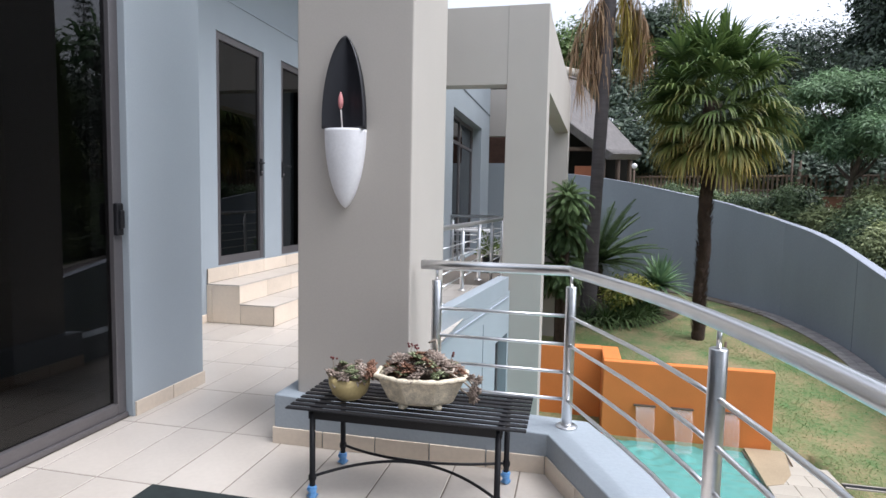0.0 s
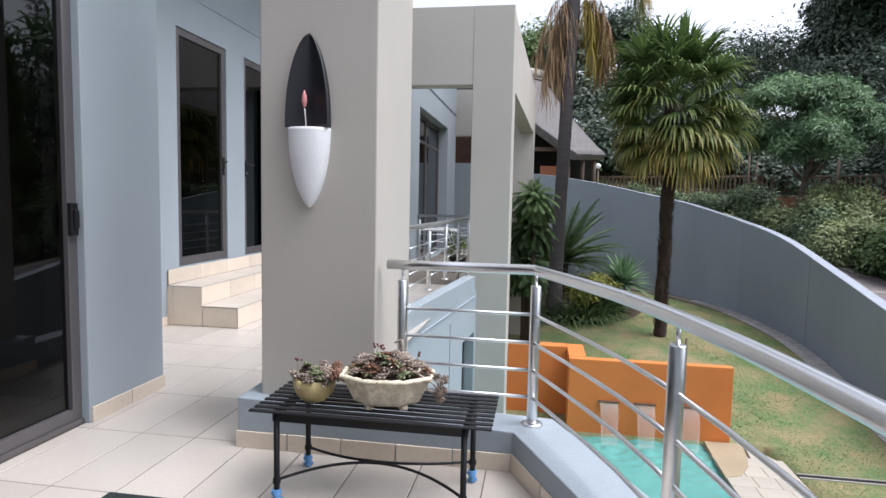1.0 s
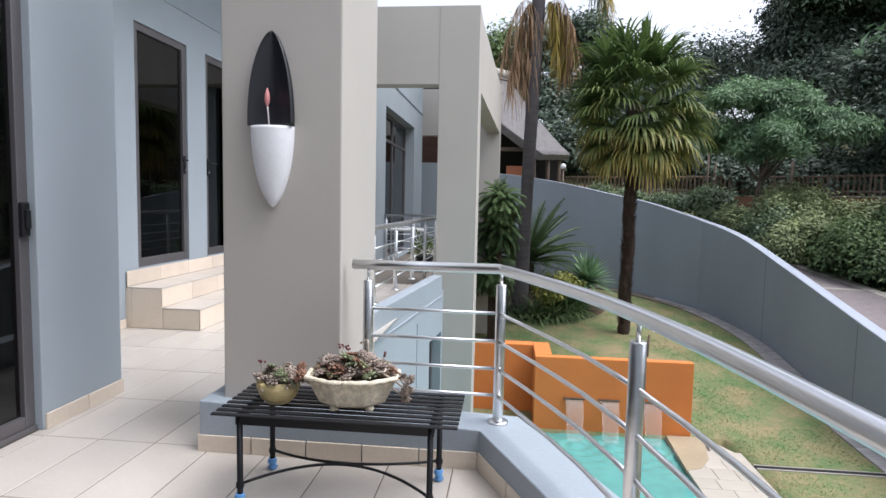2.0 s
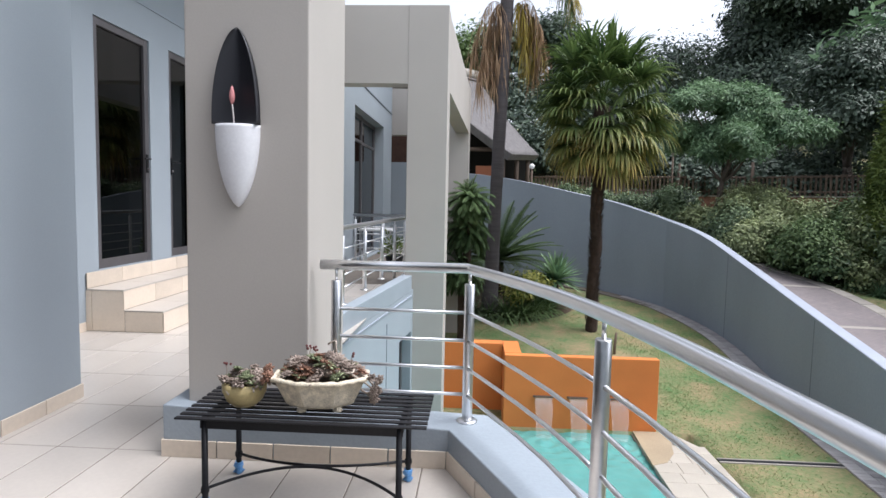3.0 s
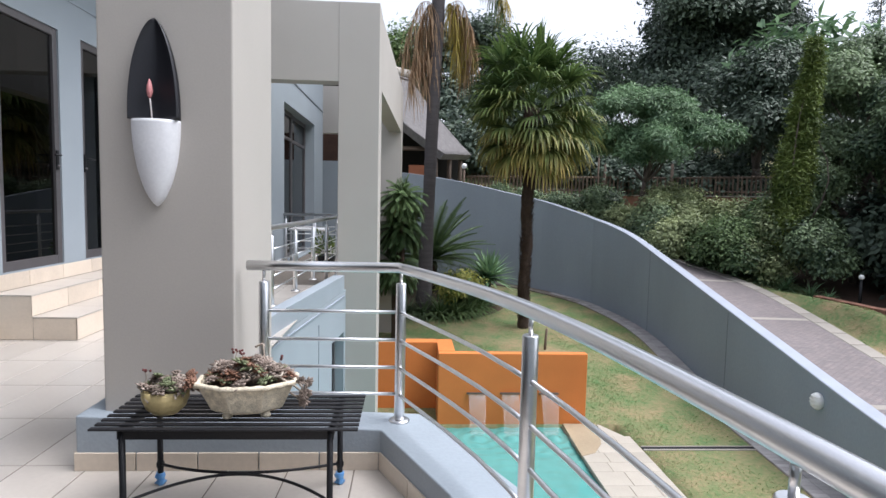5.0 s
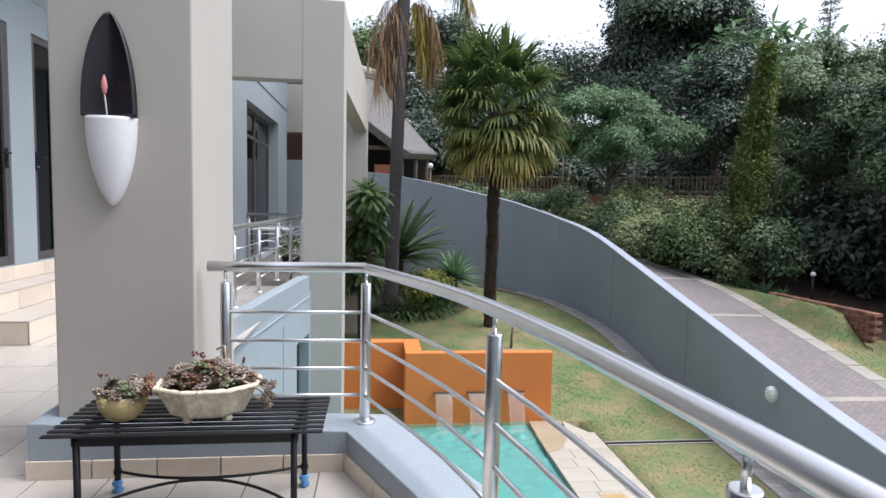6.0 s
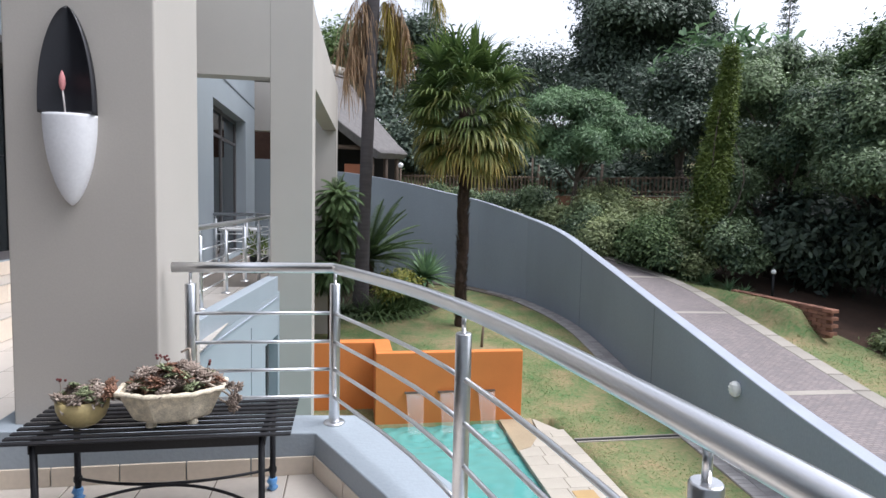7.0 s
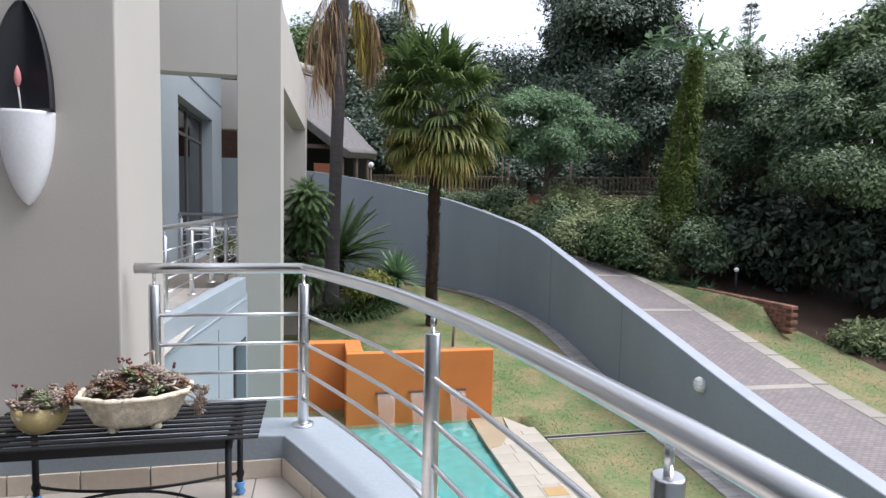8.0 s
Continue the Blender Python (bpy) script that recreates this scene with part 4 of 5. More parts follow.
# lower storey window under the further terrace
win = thing("window_1", "dark lower storey window under the further terrace", "window", (-1.088, 8.24, -2.4), kind="structure")
win.rotation_euler[2] = radians(-6.1)
for a, b in ((-0.34, -0.27), (0.27, 0.34)):
    part("window_frame", bbox(-0.02, 0.03, a, b, 0, 1.755, 0.004), M_ALU, win)
part("window_frame", bbox(-0.02, 0.028, -0.27, 0.27, 0, 0.07, 0.004), M_ALU, win)
part("window_frame", bbox(-0.02, 0.028, -0.27, 0.27, 1.69, 1.755, 0.004), M_ALU, win)
part("pane", bbox(0.0, 0.006, -0.275, 0.275, 0.065, 1.695), M_GLASS, win, "dark glass")
structure("joint", prism([(-1.052, 7.18), (-1.046, 7.18), (-1.045, 7.19), (-1.051, 7.19)], -2.5, -0.25), M_PLINTH_DARK, "thin dark plaster joint in the lower wall", "joint")


# ---- paving, tiles and edging pieces ----
def piece_mesh(name, sx, sy, sz, bevel, material):
    bm = bmesh.new()
    box(bm, -sx / 2, sx / 2, -sy / 2, sy / 2, -sz, 0)
    top = [e for e in bm.edges if all(v.co.z > -1e-6 for v in e.verts)]
    bmesh.ops.bevel(bm, geom=top, offset=bevel, segments=1, affect="EDGES")
    return mesh_of(name, bm, material)


deck_bed = structure("pavement", prism([(2.70, 3.2), (3.70, 3.2), (3.70, 9.0), (3.30, 9.82), (2.70, 9.82)], -4.2, -2.53), M_KERB, "pale stone pool surround", "paving")
SLABS = {}
rr = random.Random(5)
y = 3.25
while y < 9.1:
    h_ = rr.choice((0.30, 0.34, 0.42))
    x = 2.69
    while x < 3.66:
        w_ = rr.choice((0.30, 0.36, 0.44))
        w_ = w_ if x + w_ < 3.50 else 3.70 - x
        key = (round(w_, 2), h_)
        SLABS.setdefault(key, piece_mesh("slab", w_ - 0.005, h_ - 0.005, 0.05, 0.004, M_STONE))
        part("slab", SLABS[key], None, deck_bed, at=(x + w_ / 2, y + h_ / 2, -2.485))
        x += w_
    y += h_
part("slab", prism([(2.68, 8.5), (2.92, 8.62), (3.12, 8.95), (3.22, 9.4), (3.30, 9.80), (2.72, 9.80)], -2.53, -2.479), mat("brown_flagstone", (0.33, 0.26, 0.17), 0.7, 0.15, 2.5, 40, 0.15), deck_bed, "large brown flagstone corner")
part("slab", prism([(3.24, 9.13), (3.68, 9.13), (3.34, 9.78), (3.31, 9.78)], -2.53, -2.487), M_STONE, deck_bed)
part("slab", bbox(3.02, 3.32, 6.95, 7.18, -2.52, -2.478, 0.004), plain("ochre_tile", (0.40, 0.27, 0.12), 0.6), deck_bed, "ochre yellow tile")

drain = thing("drain", "dark slot drain across the lawn with pale edges", "drain", (4.65, 8.80, -2.5), kind="structure")
part("channel", bbox(-0.93, 0.93, -0.042, 0.042, -0.05, 0.014), M_BLACK, drain)
for s in (-1, 1):
    part("edging", bbox(-0.93, 0.93, s * 0.06 - 0.016, s * 0.06 + 0.016, -0.05, 0.018, 0.004), M_KERB, drain)

strip = structure("pavement_strip", ribbon(wp[22:78], wnrm[22:78], [(-0.46, lawn_z(wp[22:78, 1]) - 0.1), (-0.46, lawn_z(wp[22:78, 1]) + 0.006), (-0.01, lawn_z(wp[22:78, 1]) + 0.006), (-0.01, lawn_z(wp[22:78, 1]) - 0.1)]), M_GROUT, "grey paver strip along the foot of the wall", "paving")
PB = piece_mesh("paver", 0.215, 0.104, 0.05, 0.006, M_PAVER)
sline = along(wp[32:], 0.112)
for k in range(1, min(140, len(sline) - 1)):
    d = sline[k + 1] - sline[k - 1]
    d = d / np.linalg.norm(d)
    n = np.array([d[1], -d[0]])
    ang = math.degrees(math.atan2(n[1], n[0]))
    for o in (-0.12, -0.34):
        q = sline[k] + n * o
        part("paver", PB, None, strip, at=pose(q[0], q[1], float(lawn_z(q[1])) + 0.022 + rr.uniform(-0.003, 0.003), 0, 0, ang + rr.uniform(-1.5, 1.5)))

kerb_ob = structure("kerb", ribbon(kp, np.stack([np.gradient(kp[:, 1]), -np.gradient(kp[:, 0])], 1) / np.linalg.norm(np.gradient(kp, axis=0), axis=1, keepdims=True), [(0.0, outer_z(kp[:, 0], kp[:, 1]) - 0.3), (0.0, outer_z(kp[:, 0], kp[:, 1]) + 0.02), (0.30, outer_z(kp[:, 0], kp[:, 1]) + 0.02), (0.30, outer_z(kp[:, 0], kp[:, 1]) - 0.3)]), M_GROUT, "pale concrete kerb edging the driveway", "kerb")
KS = piece_mesh("kerb_stone", 0.31, 0.58, 0.08, 0.012, M_KERB)
kl = along(KERB, 0.6)
for k in range(1, len(kl) - 1):
    d = kl[k + 1] - kl[k - 1]
    d = d / np.linalg.norm(d)
    n = np.array([d[1], -d[0]])
    q = kl[k] + n * 0.15
    dz = float(outer_z(*(q + d * 0.3)) - outer_z(*(q - d * 0.3))) / 0.6
    m = Matrix.Translation((q[0], q[1], float(outer_z(*q)) + 0.052)) @ Matrix.Rotation(math.atan2(n[1], n[0]), 4, "Z") @ Matrix.Rotation(math.atan(dz), 4, "X")
    part("kerb_stone", KS, None, kerb_ob, at=m)
for (xa, ya), (xb, yb) in (((6.35, 11.66), (8.42, 11.86)), ((6.05, 7.88), (8.03, 8.05)), ((6.5, 14.6), (8.55, 14.75))):
    n_ = 8
    bm = bmesh.new()
    for k in range(n_):
        pts = []
        for u in (k / n_, (k + 1) / n_):
            for o in (-0.065, 0.065):
                x, y = xa + (xb - xa) * u, ya + (yb - ya) * u + o
                pts.append(bm.verts.new((x, y, float(outer_z(x, y)) + 0.034)))
        bm.faces.new((pts[0], pts[2], pts[3], pts[1]))
    part("band", bm, M_KERB, road, "pale cross band in the paving")

brickwall = thing("low_brick_wall", "low rough red brick wall with stepped end", "brick wall", (0, 0, 0))
BR = piece_mesh("brick", 0.215, 0.10, 0.068, 0.008, M_BRICK)
ba, bb = np.array([9.55, 10.15]), np.array([8.94 + 0.35, 12.9])
nb = int(np.linalg.norm(bb - ba) / 0.225)
bang = math.degrees(math.atan2(bb[1] - ba[1], bb[0] - ba[0]))
for r in range(8):
    for c in range(nb):
        for w_ in (0, 1):
            u = (c + 0.5 + 0.5 * (r % 2)) / nb
            q = ba + (bb - ba) * u + np.array([0.09 * w_, 0.02 * w_])
            zt = -0.66 - 0.075 * r
            if zt > float(outer_z(*q)) - 0.15:
                part("brick", BR, None, brickwall, at=pose(q[0] + rr.uniform(-0.008, 0.008), q[1], zt, 0, 0, bang + rr.uniform(-2, 2)))

ROWS = piece_mesh("tile", 0.3045, 0.6005, 0.012, 0.0025, M_TILE)
for i in range(-5, 11):
    for j in range(-8, 11):
        x, y = -2.385 + 0.311 * (i + 0.5), 2.20 + 0.607 * (j + 0.5)
        if y > 3.45:
            if x > -1.28 + (y - 3.4) * 0.04 or x < -3.75:
                continue
        elif i < 0 or x > float(np.interp(-y, [-q[1] for q in kin], [q[0] for q in kin])) + 0.20:
            continue
        part("tile", ROWS, None, floor, at=(x, y, 0.0))
TH = piece_mesh("tile", 0.078, 0.6005, 0.012, 0.0025, M_TILE)
for j in range(-8, 2):
    part("tile", TH, None, floor, at=(-2.427, 2.20 + 0.607 * (j + 0.5), 0.0))
SK = piece_mesh("skirting_tile", 0.2925, 0.010, 0.085, 0.002, M_SKIRT)


def skirt(parent, a, b):
    a, b = np.array(a), np.array(b)
    ln = np.linalg.norm(b - a)
    n_ = max(1, round(ln / 0.3))
    ang = math.degrees(math.atan2(b[1] - a[1], b[0] - a[0]))
    for k in range(n_):
        q = a + (b - a) * (k + 0.5) / n_
        part("skirting_tile", SK, None, parent, at=pose(q[0], q[1], 0.086, 0, 0, ang) @ Matrix.Diagonal((ln / n_ / 0.3, 1, 1, 1)))


skirt(plinth, (-1.498, 2.749), (-0.092, 2.749))
for a, b in zip(kin[:7], kin[1:8]):
    skirt(plinth, (a[0] - 0.006, a[1]), (b[0] - 0.006, b[1]))
skirt(plinth, (-1.496, 3.66), (-1.496, 2.752))
base = structure("baseboard", bbox(-2.436, -2.4355, 2.88, 3.53, 0.0, 0.002), M_GROUT, "cream tile skirting along the house wall", "skirting")
skirt(base, (-2.434, 2.88), (-2.434, 3.535))
skirt(base, (-2.43, 3.536), (-3.59, 3.536))
skirt(base, (-3.594, 3.545), (-3.594, 5.27))


# ---- garden plants ----
def strips_mesh(name, lines, widths, material, wither=None):
    """Blades: each line is (n, 3) points, with a width profile; folded a little along the middle."""
    v, f, wv = [], [], []
    for li, (ln, w) in enumerate(zip(lines, widths)):
        ln = np.asarray(ln, float)
        t = unit(np.gradient(ln, axis=0))
        ref = np.array([0, 0, 1.0]) if abs(t[0][2]) < 0.95 else np.array([1.0, 0, 0])
        s = unit(np.cross(t, ref))
        n = np.cross(s, t)
        b = len(v)
        for k in range(len(ln)):
            v += [ln[k] - s[k] * w[k] + n[k] * w[k] * 0.35, ln[k], ln[k] + s[k] * w[k] + n[k] * w[k] * 0.35]
            u = k / (len(ln) - 1)
            wv += [wither[li] * u ** 1.3 if wither is not None else 0] * 3
        for k in range(len(ln) - 1):
            a, c = b + 3 * k, b + 3 * k + 3
            f += [[a, a + 1, c + 1, c], [a + 1, a + 2, c + 2, c + 1]]
    me = raw_mesh(name, v, f, material)
    if wither is not None:
        at = me.attributes.new("wither", "FLOAT", "POINT")
        at.data.foreach_set("value", np.clip(np.array(wv, np.float32), 0, 1))
    return me


def fan_leaf(az, el, twist, wl, weight, pet, blade, n=27):
    """A fan palm leaf: a stalk, then split blade segments whose tips hang by their weight."""
    m = np.array(Matrix.Rotation(az, 3, "Z") @ Matrix.Rotation(-el, 3, "Y") @ Matrix.Rotation(twist, 3, "X"))
    lines, widths, wi = [], [], []
    d, p, stalk = m @ np.array([1.0, 0, 0]), np.zeros(3), []
    for _ in range(7):
        stalk.append(p.copy())
        d = unit(d + np.array([0, 0, -0.05 * weight]))
        p = p + d * pet / 6
    lines.append(stalk)
    widths.append([0.014] * 7)
    wi.append(wl * 0.3)
    hub = stalk[-1]
    for k in range(n):
        a = radians(-125 + 250 * (k + 0.5) / n) + rng.normal() * 0.03
        ln = blade * (0.70 + 0.30 * math.cos(a * 0.7)) * rng.uniform(0.85, 1.08)
        d = m @ np.array([math.cos(a), math.sin(a), 0.12 * abs(math.sin(a))])
        p, pts = hub.copy(), []
        brk = rng.uniform(0.4, 0.62)
        for i in range(9):
            pts.append(p.copy())
            u = i / 8
            d = unit(d + np.array([0, 0, -weight * (0.06 if u < brk else 0.42)]))
            p = p + d * ln / 8
        lines.append(pts)
        widths.append([0.010, 0.024, 0.034, 0.036, 0.033, 0.028, 0.021, 0.012, 0.003])
        wi.append(wl * rng.uniform(0.4, 1.4))
    return strips_mesh("frond", lines, widths, L_FAN, wi)


palm = thing("fan_palm", "fan palm with shaggy trunk and yellowing lower fronds", "palm tree", (3.08, 15.45, -2.02))
bm = bmesh.new()
tp = [(0.0 + 0.03 * math.sin(k * 0.7), -0.01 * k, -0.1 + 5.85 * k / 28) for k in range(29)]
tube(bm, tp, [0.145 - 0.015 * math.sin(math.pi * min(1, k / 20)) + 0.012 * (k % 2) + (0.05 if k > 23 else 0) for k in range(29)], 16)
for v in bm.verts:
    v.co += Vector((noise.noise(v.co * 9), noise.noise(v.co * 9 + Vector((5, 0, 0))), 0)) * 0.03
part("trunk", bm, M_PALMBARK, palm, "dark fibrous trunk")
fl_, fw = [], []
for k in range(1500):
    h_ = rng.uniform(0.2, 5.3)
    a = rng.uniform(0, 2 * math.pi)
    r = 0.125
    b = np.array([r * math.cos(a), r * math.sin(a) - 0.01 * h_ * 5, h_])
    o = np.array([math.cos(a), math.sin(a), 0])
    ln = rng.uniform(0.08, 0.2)
    fl_.append([b, b + o * 0.04 + np.array([0, 0, ln * 0.6]), b + o * 0.075 + np.array([0, 0, ln])])
    fw.append([0.022, 0.014, 0.002])
part("fibre", strips_mesh("fibre", fl_, fw, M_PALMBARK), None, palm, "ragged fibre and old leaf bases")
NF = 92
for k in range(NF):
    u = (k + 0.5) / NF
    el = 72 - 116 * u ** 0.95 + rng.normal() * 9
    wl = 0.03 if u < 0.35 else 0.12 if u < 0.58 else 0.35 if u < 0.76 else 0.65 if u < 0.9 else 1.0
    me = fan_leaf(k * 2.39996 + rng.normal() * 0.2, radians(el), rng.normal() * 0.4, wl, 0.6 + 0.6 * u * rng.uniform(0.7, 1.4), rng.uniform(0.85, 1.25), rng.uniform(0.82, 1.05))
    part("frond", me, None, palm, at=(0, -0.25, 6.0 - 0.65 * u))
fl_, fw = [], []
for k in range(260):
    a = rng.uniform(0, 2 * math.pi)
    r, z = rng.uniform(0.15, 0.9), rng.uniform(4.5, 5.2)
    b = np.array([r * math.cos(a), r * math.sin(a) - 0.2, z])
    ln = rng.uniform(0.4, 0.9)
    fl_.append([b, b + np.array([0.08 * math.cos(a), 0.08 * math.sin(a), -ln * 0.5]), b + np.array([0.1 * math.cos(a), 0.1 * math.sin(a), -ln])])
    fw.append([0.012, 0.018, 0.002])
part("dead_skirt", strips_mesh("dead_skirt", fl_, fw, L_DEAD), None, palm, "hanging dry brown fronds")


def pinnate(lines, widths, base, az, el, length, curve, leaflets, ll, lw, droop=0.3, vee=35):
    """Adds one feather frond: a rachis bending down and paired leaflets."""
    p, d = np.array(base, float), np.array([math.cos(az) * math.cos(el), math.sin(az) * math.cos(el), math.sin(el)])
    pts, n = [p.copy()], 14
    for _ in range(n):
        d = unit(d + np.array([0, 0, -curve / n]))
        p = p + d * length / n
        pts.append(p.copy())
    pts = np.array(pts)
    lines.append(pts)
    widths.append(np.linspace(0.014, 0.003, n + 1))
    tt = unit(np.gradient(pts, axis=0))
    for k in range(leaflets):
        u = 0.12 + 0.88 * k / leaflets
        q = np.array([np.interp(u * n, np.arange(n + 1), pts[:, i]) for i in range(3)])
        t = tt[min(n, int(u * n))]
        s = unit(np.cross(t, np.array([0, 0, 1.0])))
        up = np.cross(s, t)
        l_ = ll * math.sin(math.pi * (0.15 + 0.8 * u)) ** 0.6
        for sg in (-1, 1):
            dd = unit(s * sg + t * 0.75 + up * math.tan(radians(vee)) * 0.6)
            lines.append([q, q + dd * l_ * 0.5, q + dd * l_ + np.array([0, 0, -droop * l_])])
            widths.append([lw * 0.6, lw, lw * 0.15])


def feather_plant(name, label, category, at, count, length, ll, lw, material, el0, el1, curve, hub=0.5, leaflets=34, droop=0.3, trunk=0.12, sink=0.0):
    t = thing(name, label, category, at)
    if trunk:
        bm = bmesh.new()
        tube(bm, [(0, 0, -0.2 + (hub + 0.2) * k / 8) for k in range(9)], [trunk * (1 + 0.08 * (k % 2)) for k in range(9)], 12)
        part("trunk", bm, M_PALMBARK, t)
    for k in range(count):
        lines, widths = [], []
        u = (k + 0.5) / count
        pinnate(lines, widths, (0, 0, hub), k * 2.39996 + rng.normal() * 0.1, radians(el0 + (el1 - el0) * u) + rng.normal() * 0.06, length * rng.uniform(0.85, 1.1), curve, leaflets, ll, lw, droop)
        part("frond", strips_mesh("frond", lines, widths, material), None, t)
    return t


feather_plant("cycad", "large cycad with stiff arching feather fronds", "cycad", (0.72, 18.8, float(lawn_z(18.8))), 64, 2.2, 0.23, 0.014, L_CYCAD, 80, 4, 0.72, 1.05, 60, 0.05, 0.2)
feather_plant("dwarf_palm", "bushy dark green dwarf palm beside the column", "palm", (-0.14, 14.25, float(lawn_z(14.25))), 70, 0.62, 0.2, 0.007, L_MID, 88, -30, 1.5, 3.4, 34, 0.6, 0.06)
feather_plant("dwarf_palm", "low leafy dwarf palm at the edge of the bed", "palm", (-0.2, 14.5, float(lawn_z(14.5))), 64, 0.72, 0.22, 0.008, L_CYCAD, 80, -35, 1.5, 2.7, 34, 0.55, 0.08)
feather_plant("dwarf_palm", "low dark dwarf palm in the shade of the column", "palm", (-0.3, 14.4, float(lawn_z(14.4))), 60, 0.68, 0.22, 0.008, L_CYCAD, 75, -40, 1.5, 1.7, 32, 0.55, 0.08)


def rosette_plant(name, label, category, at, count, length, width, material, el0, el1, curve, hub=0.0, stem=0.0):
    t = thing(name, label, category, at)
    if stem:
        bm = bmesh.new()
        tube(bm, [(0, 0, -0.1), (0, 0, hub)], stem, 10)
        part("stem", bm, M_BARK, t)
    lines, widths = [], []
    for k in range(count):
        u = (k + 0.5) / count
        az, el = k * 2.39996, radians(el0 + (el1 - el0) * u) + rng.normal() * 0.05
        d = np.array([math.cos(az) * math.cos(el), math.sin(az) * math.cos(el), math.sin(el)])
        p, pts = np.array([0, 0, hub]), []
        l_ = length * rng.uniform(0.8, 1.1)
        for _ in range(7):
            pts.append(p.copy())
            d = unit(d + np.array([0, 0, -curve / 6]))
            p = p + d * l_ / 6
        lines.append(pts)
        widths.append([width * w for w in (0.7, 0.95, 1.0, 0.9, 0.65, 0.35, 0.04)])
    part("leaves", strips_mesh("leaves", lines, widths, material), None, t)
    return t


rosette_plant("agave", "grey-green agave rosette in the garden bed", "agave", (2.38, 17.3, -1.82), 120, 0.95, 0.062, L_AGAVE, 88, -10, 0.35, 0.85, 0.08)
rosette_plant("agave", "smaller grey-green agave beside the larger one", "agave", (2.0, 17.0, -1.85), 46, 0.6, 0.04, L_AGAVE, 80, 5, 0.3, 0.15, 0.06)
for x, y, s in ((0.9, 16.2, 1.0), (1.35, 16.35, 1.05), (1.75, 16.5, 1.0), (2.1, 16.85, 0.9), (0.45, 16.25, 0.9), (1.2, 16.75, 1.0), (1.65, 16.95, 1.0), (0.0, 16.4, 0.8), (-0.5, 16.4, 0.8)):
    rosette_plant("strap_lily", "low clump of dark green strap leaves in the bed", "lily clump", (x, y, float(lawn_z(y))), 100, 0.92 * s, 0.024, L_MID if x > 0.7 else L_BUSH, 85, 15, 1.5, 0.02)

bed = bmesh.new()
ringv = []
for r, h_ in ((0.0, 0.12), (0.5, 0.11), (0.85, 0.06), (1.0, 0.006)):
    ringv.append([bed.verts.new((0.7 + 2.45 * r * math.cos(a) * (1 + 0.06 * math.sin(3 * a)), 18.0 + 2.0 * r * math.sin(a), float(lawn_z(18.0 + 2.0 * r * math.sin(a))) + h_)) for a in [k * 2 * math.pi / 40 for k in range(40)]])
for a, b in zip(ringv[1:], ringv[2:]):
    for k in range(40):
        bed.faces.new((a[k], a[(k + 1) % 40], b[(k + 1) % 40], b[k]))
bed.faces.new(ringv[1])
bmesh.ops.delete(bed, geom=ringv[0], context="VERTS")
structure("flower_bed", bed, M_SOIL, "brown soil of the planted garden bed", "flower bed")

# tall palm with hanging dead fronds
tall = thing("tall_palm", "tall grey ringed palm with hanging dead brown fronds", "palm tree", (0.44, 16.45, -1.905))
bm = bmesh.new()
NT = 60
tube(bm, [(0.42 * k / NT, 0, -0.2 + 14.0 * k / NT) for k in range(NT + 1)], [0.27 - 0.09 * min(1, k / 14) + 0.03 * (k / NT) + 0.007 * (k % 2) for k in range(NT + 1)], 18)
part("trunk", bm, M_GREYBARK, tall)


def hanging(az, reach, top, drop, n, ll, lw=0.012):
    lines, widths = [], []
    p0 = np.array([0.42, 0, top])
    o = np.array([math.cos(az), math.sin(az), 0])
    pts = np.array([p0 + o * reach * (1 - (1 - u) ** 2.2) + np.array([0, 0, 0.5 * math.sin(math.pi * min(1, u * 1.6)) * (u < 0.62) - drop * max(0, u - 0.15) ** 1.3]) for u in np.linspace(0, 1, 16)])
    lines.append(pts)
    widths.append(np.linspace(0.035, 0.006, 16))
    for k in range(n):
        u = rng.uniform(0.15, 1)
        q = np.array([np.interp(u * 15, np.arange(16), pts[:, i]) for i in range(3)])
        d = rng.normal(size=3) * np.array([0.16, 0.16, 0.0])
        l_ = ll * rng.uniform(0.6, 1.2)
        lines.append([q, q + d * l_ * 0.7 + np.array([0, 0, -l_ * 0.45]), q + d * l_ + np.array([0, 0, -l_])])
        widths.append([lw * 0.7, lw, lw * 0.2])
    return lines, widths


for az, reach, top, drop, m in ((178, 0.95, 9.2, 2.6, L_DEAD), (190, 0.55, 9.0, 2.9, L_DEAD), (172, 1.35, 9.3, 2.0, L_DEAD), (200, 1.1, 9.2, 3.6, L_DEAD), (160, 0.6, 9.3, 2.3, L_DEAD), (185, 0.3, 9.0, 2.2, L_DEAD), (183, 0.8, 9.1, 2.2, L_DEAD),
                               (5, 0.95, 9.2, 2.3, L_DEAD), (-10, 1.2, 9.3, 1.9, L_DEAD), (15, 0.75, 9.1, 1.8, L_YELLOW), (-20, 0.6, 9.2, 1.6, L_YELLOW), (0, 1.05, 9.2, 1.5, L_YELLOW), (2, 2.35, 10.6, 1.4, L_YELLOW), (6, 2.2, 10.5, 1.3, L_MID)):
    ls, ws = hanging(radians(az), reach * 0.85, top, drop * 0.78, 170, 1.0, 0.012)
    part("dead_frond", strips_mesh("dead_frond", ls, ws, m), None, tall, "hanging dry frond")
for k in range(22):
    ls, ws = [], []
    pinnate(ls, ws, (0.42, 0, 13.8), k * 2.39996, radians(75 - 80 * k / 22), 3.4, 1.7, 46, 0.75, 0.018, 0.9, 15)
    part("frond", strips_mesh("frond", ls, ws, L_MID), None, tall)
tall.scale = (0.88, 0.88, 0.885)

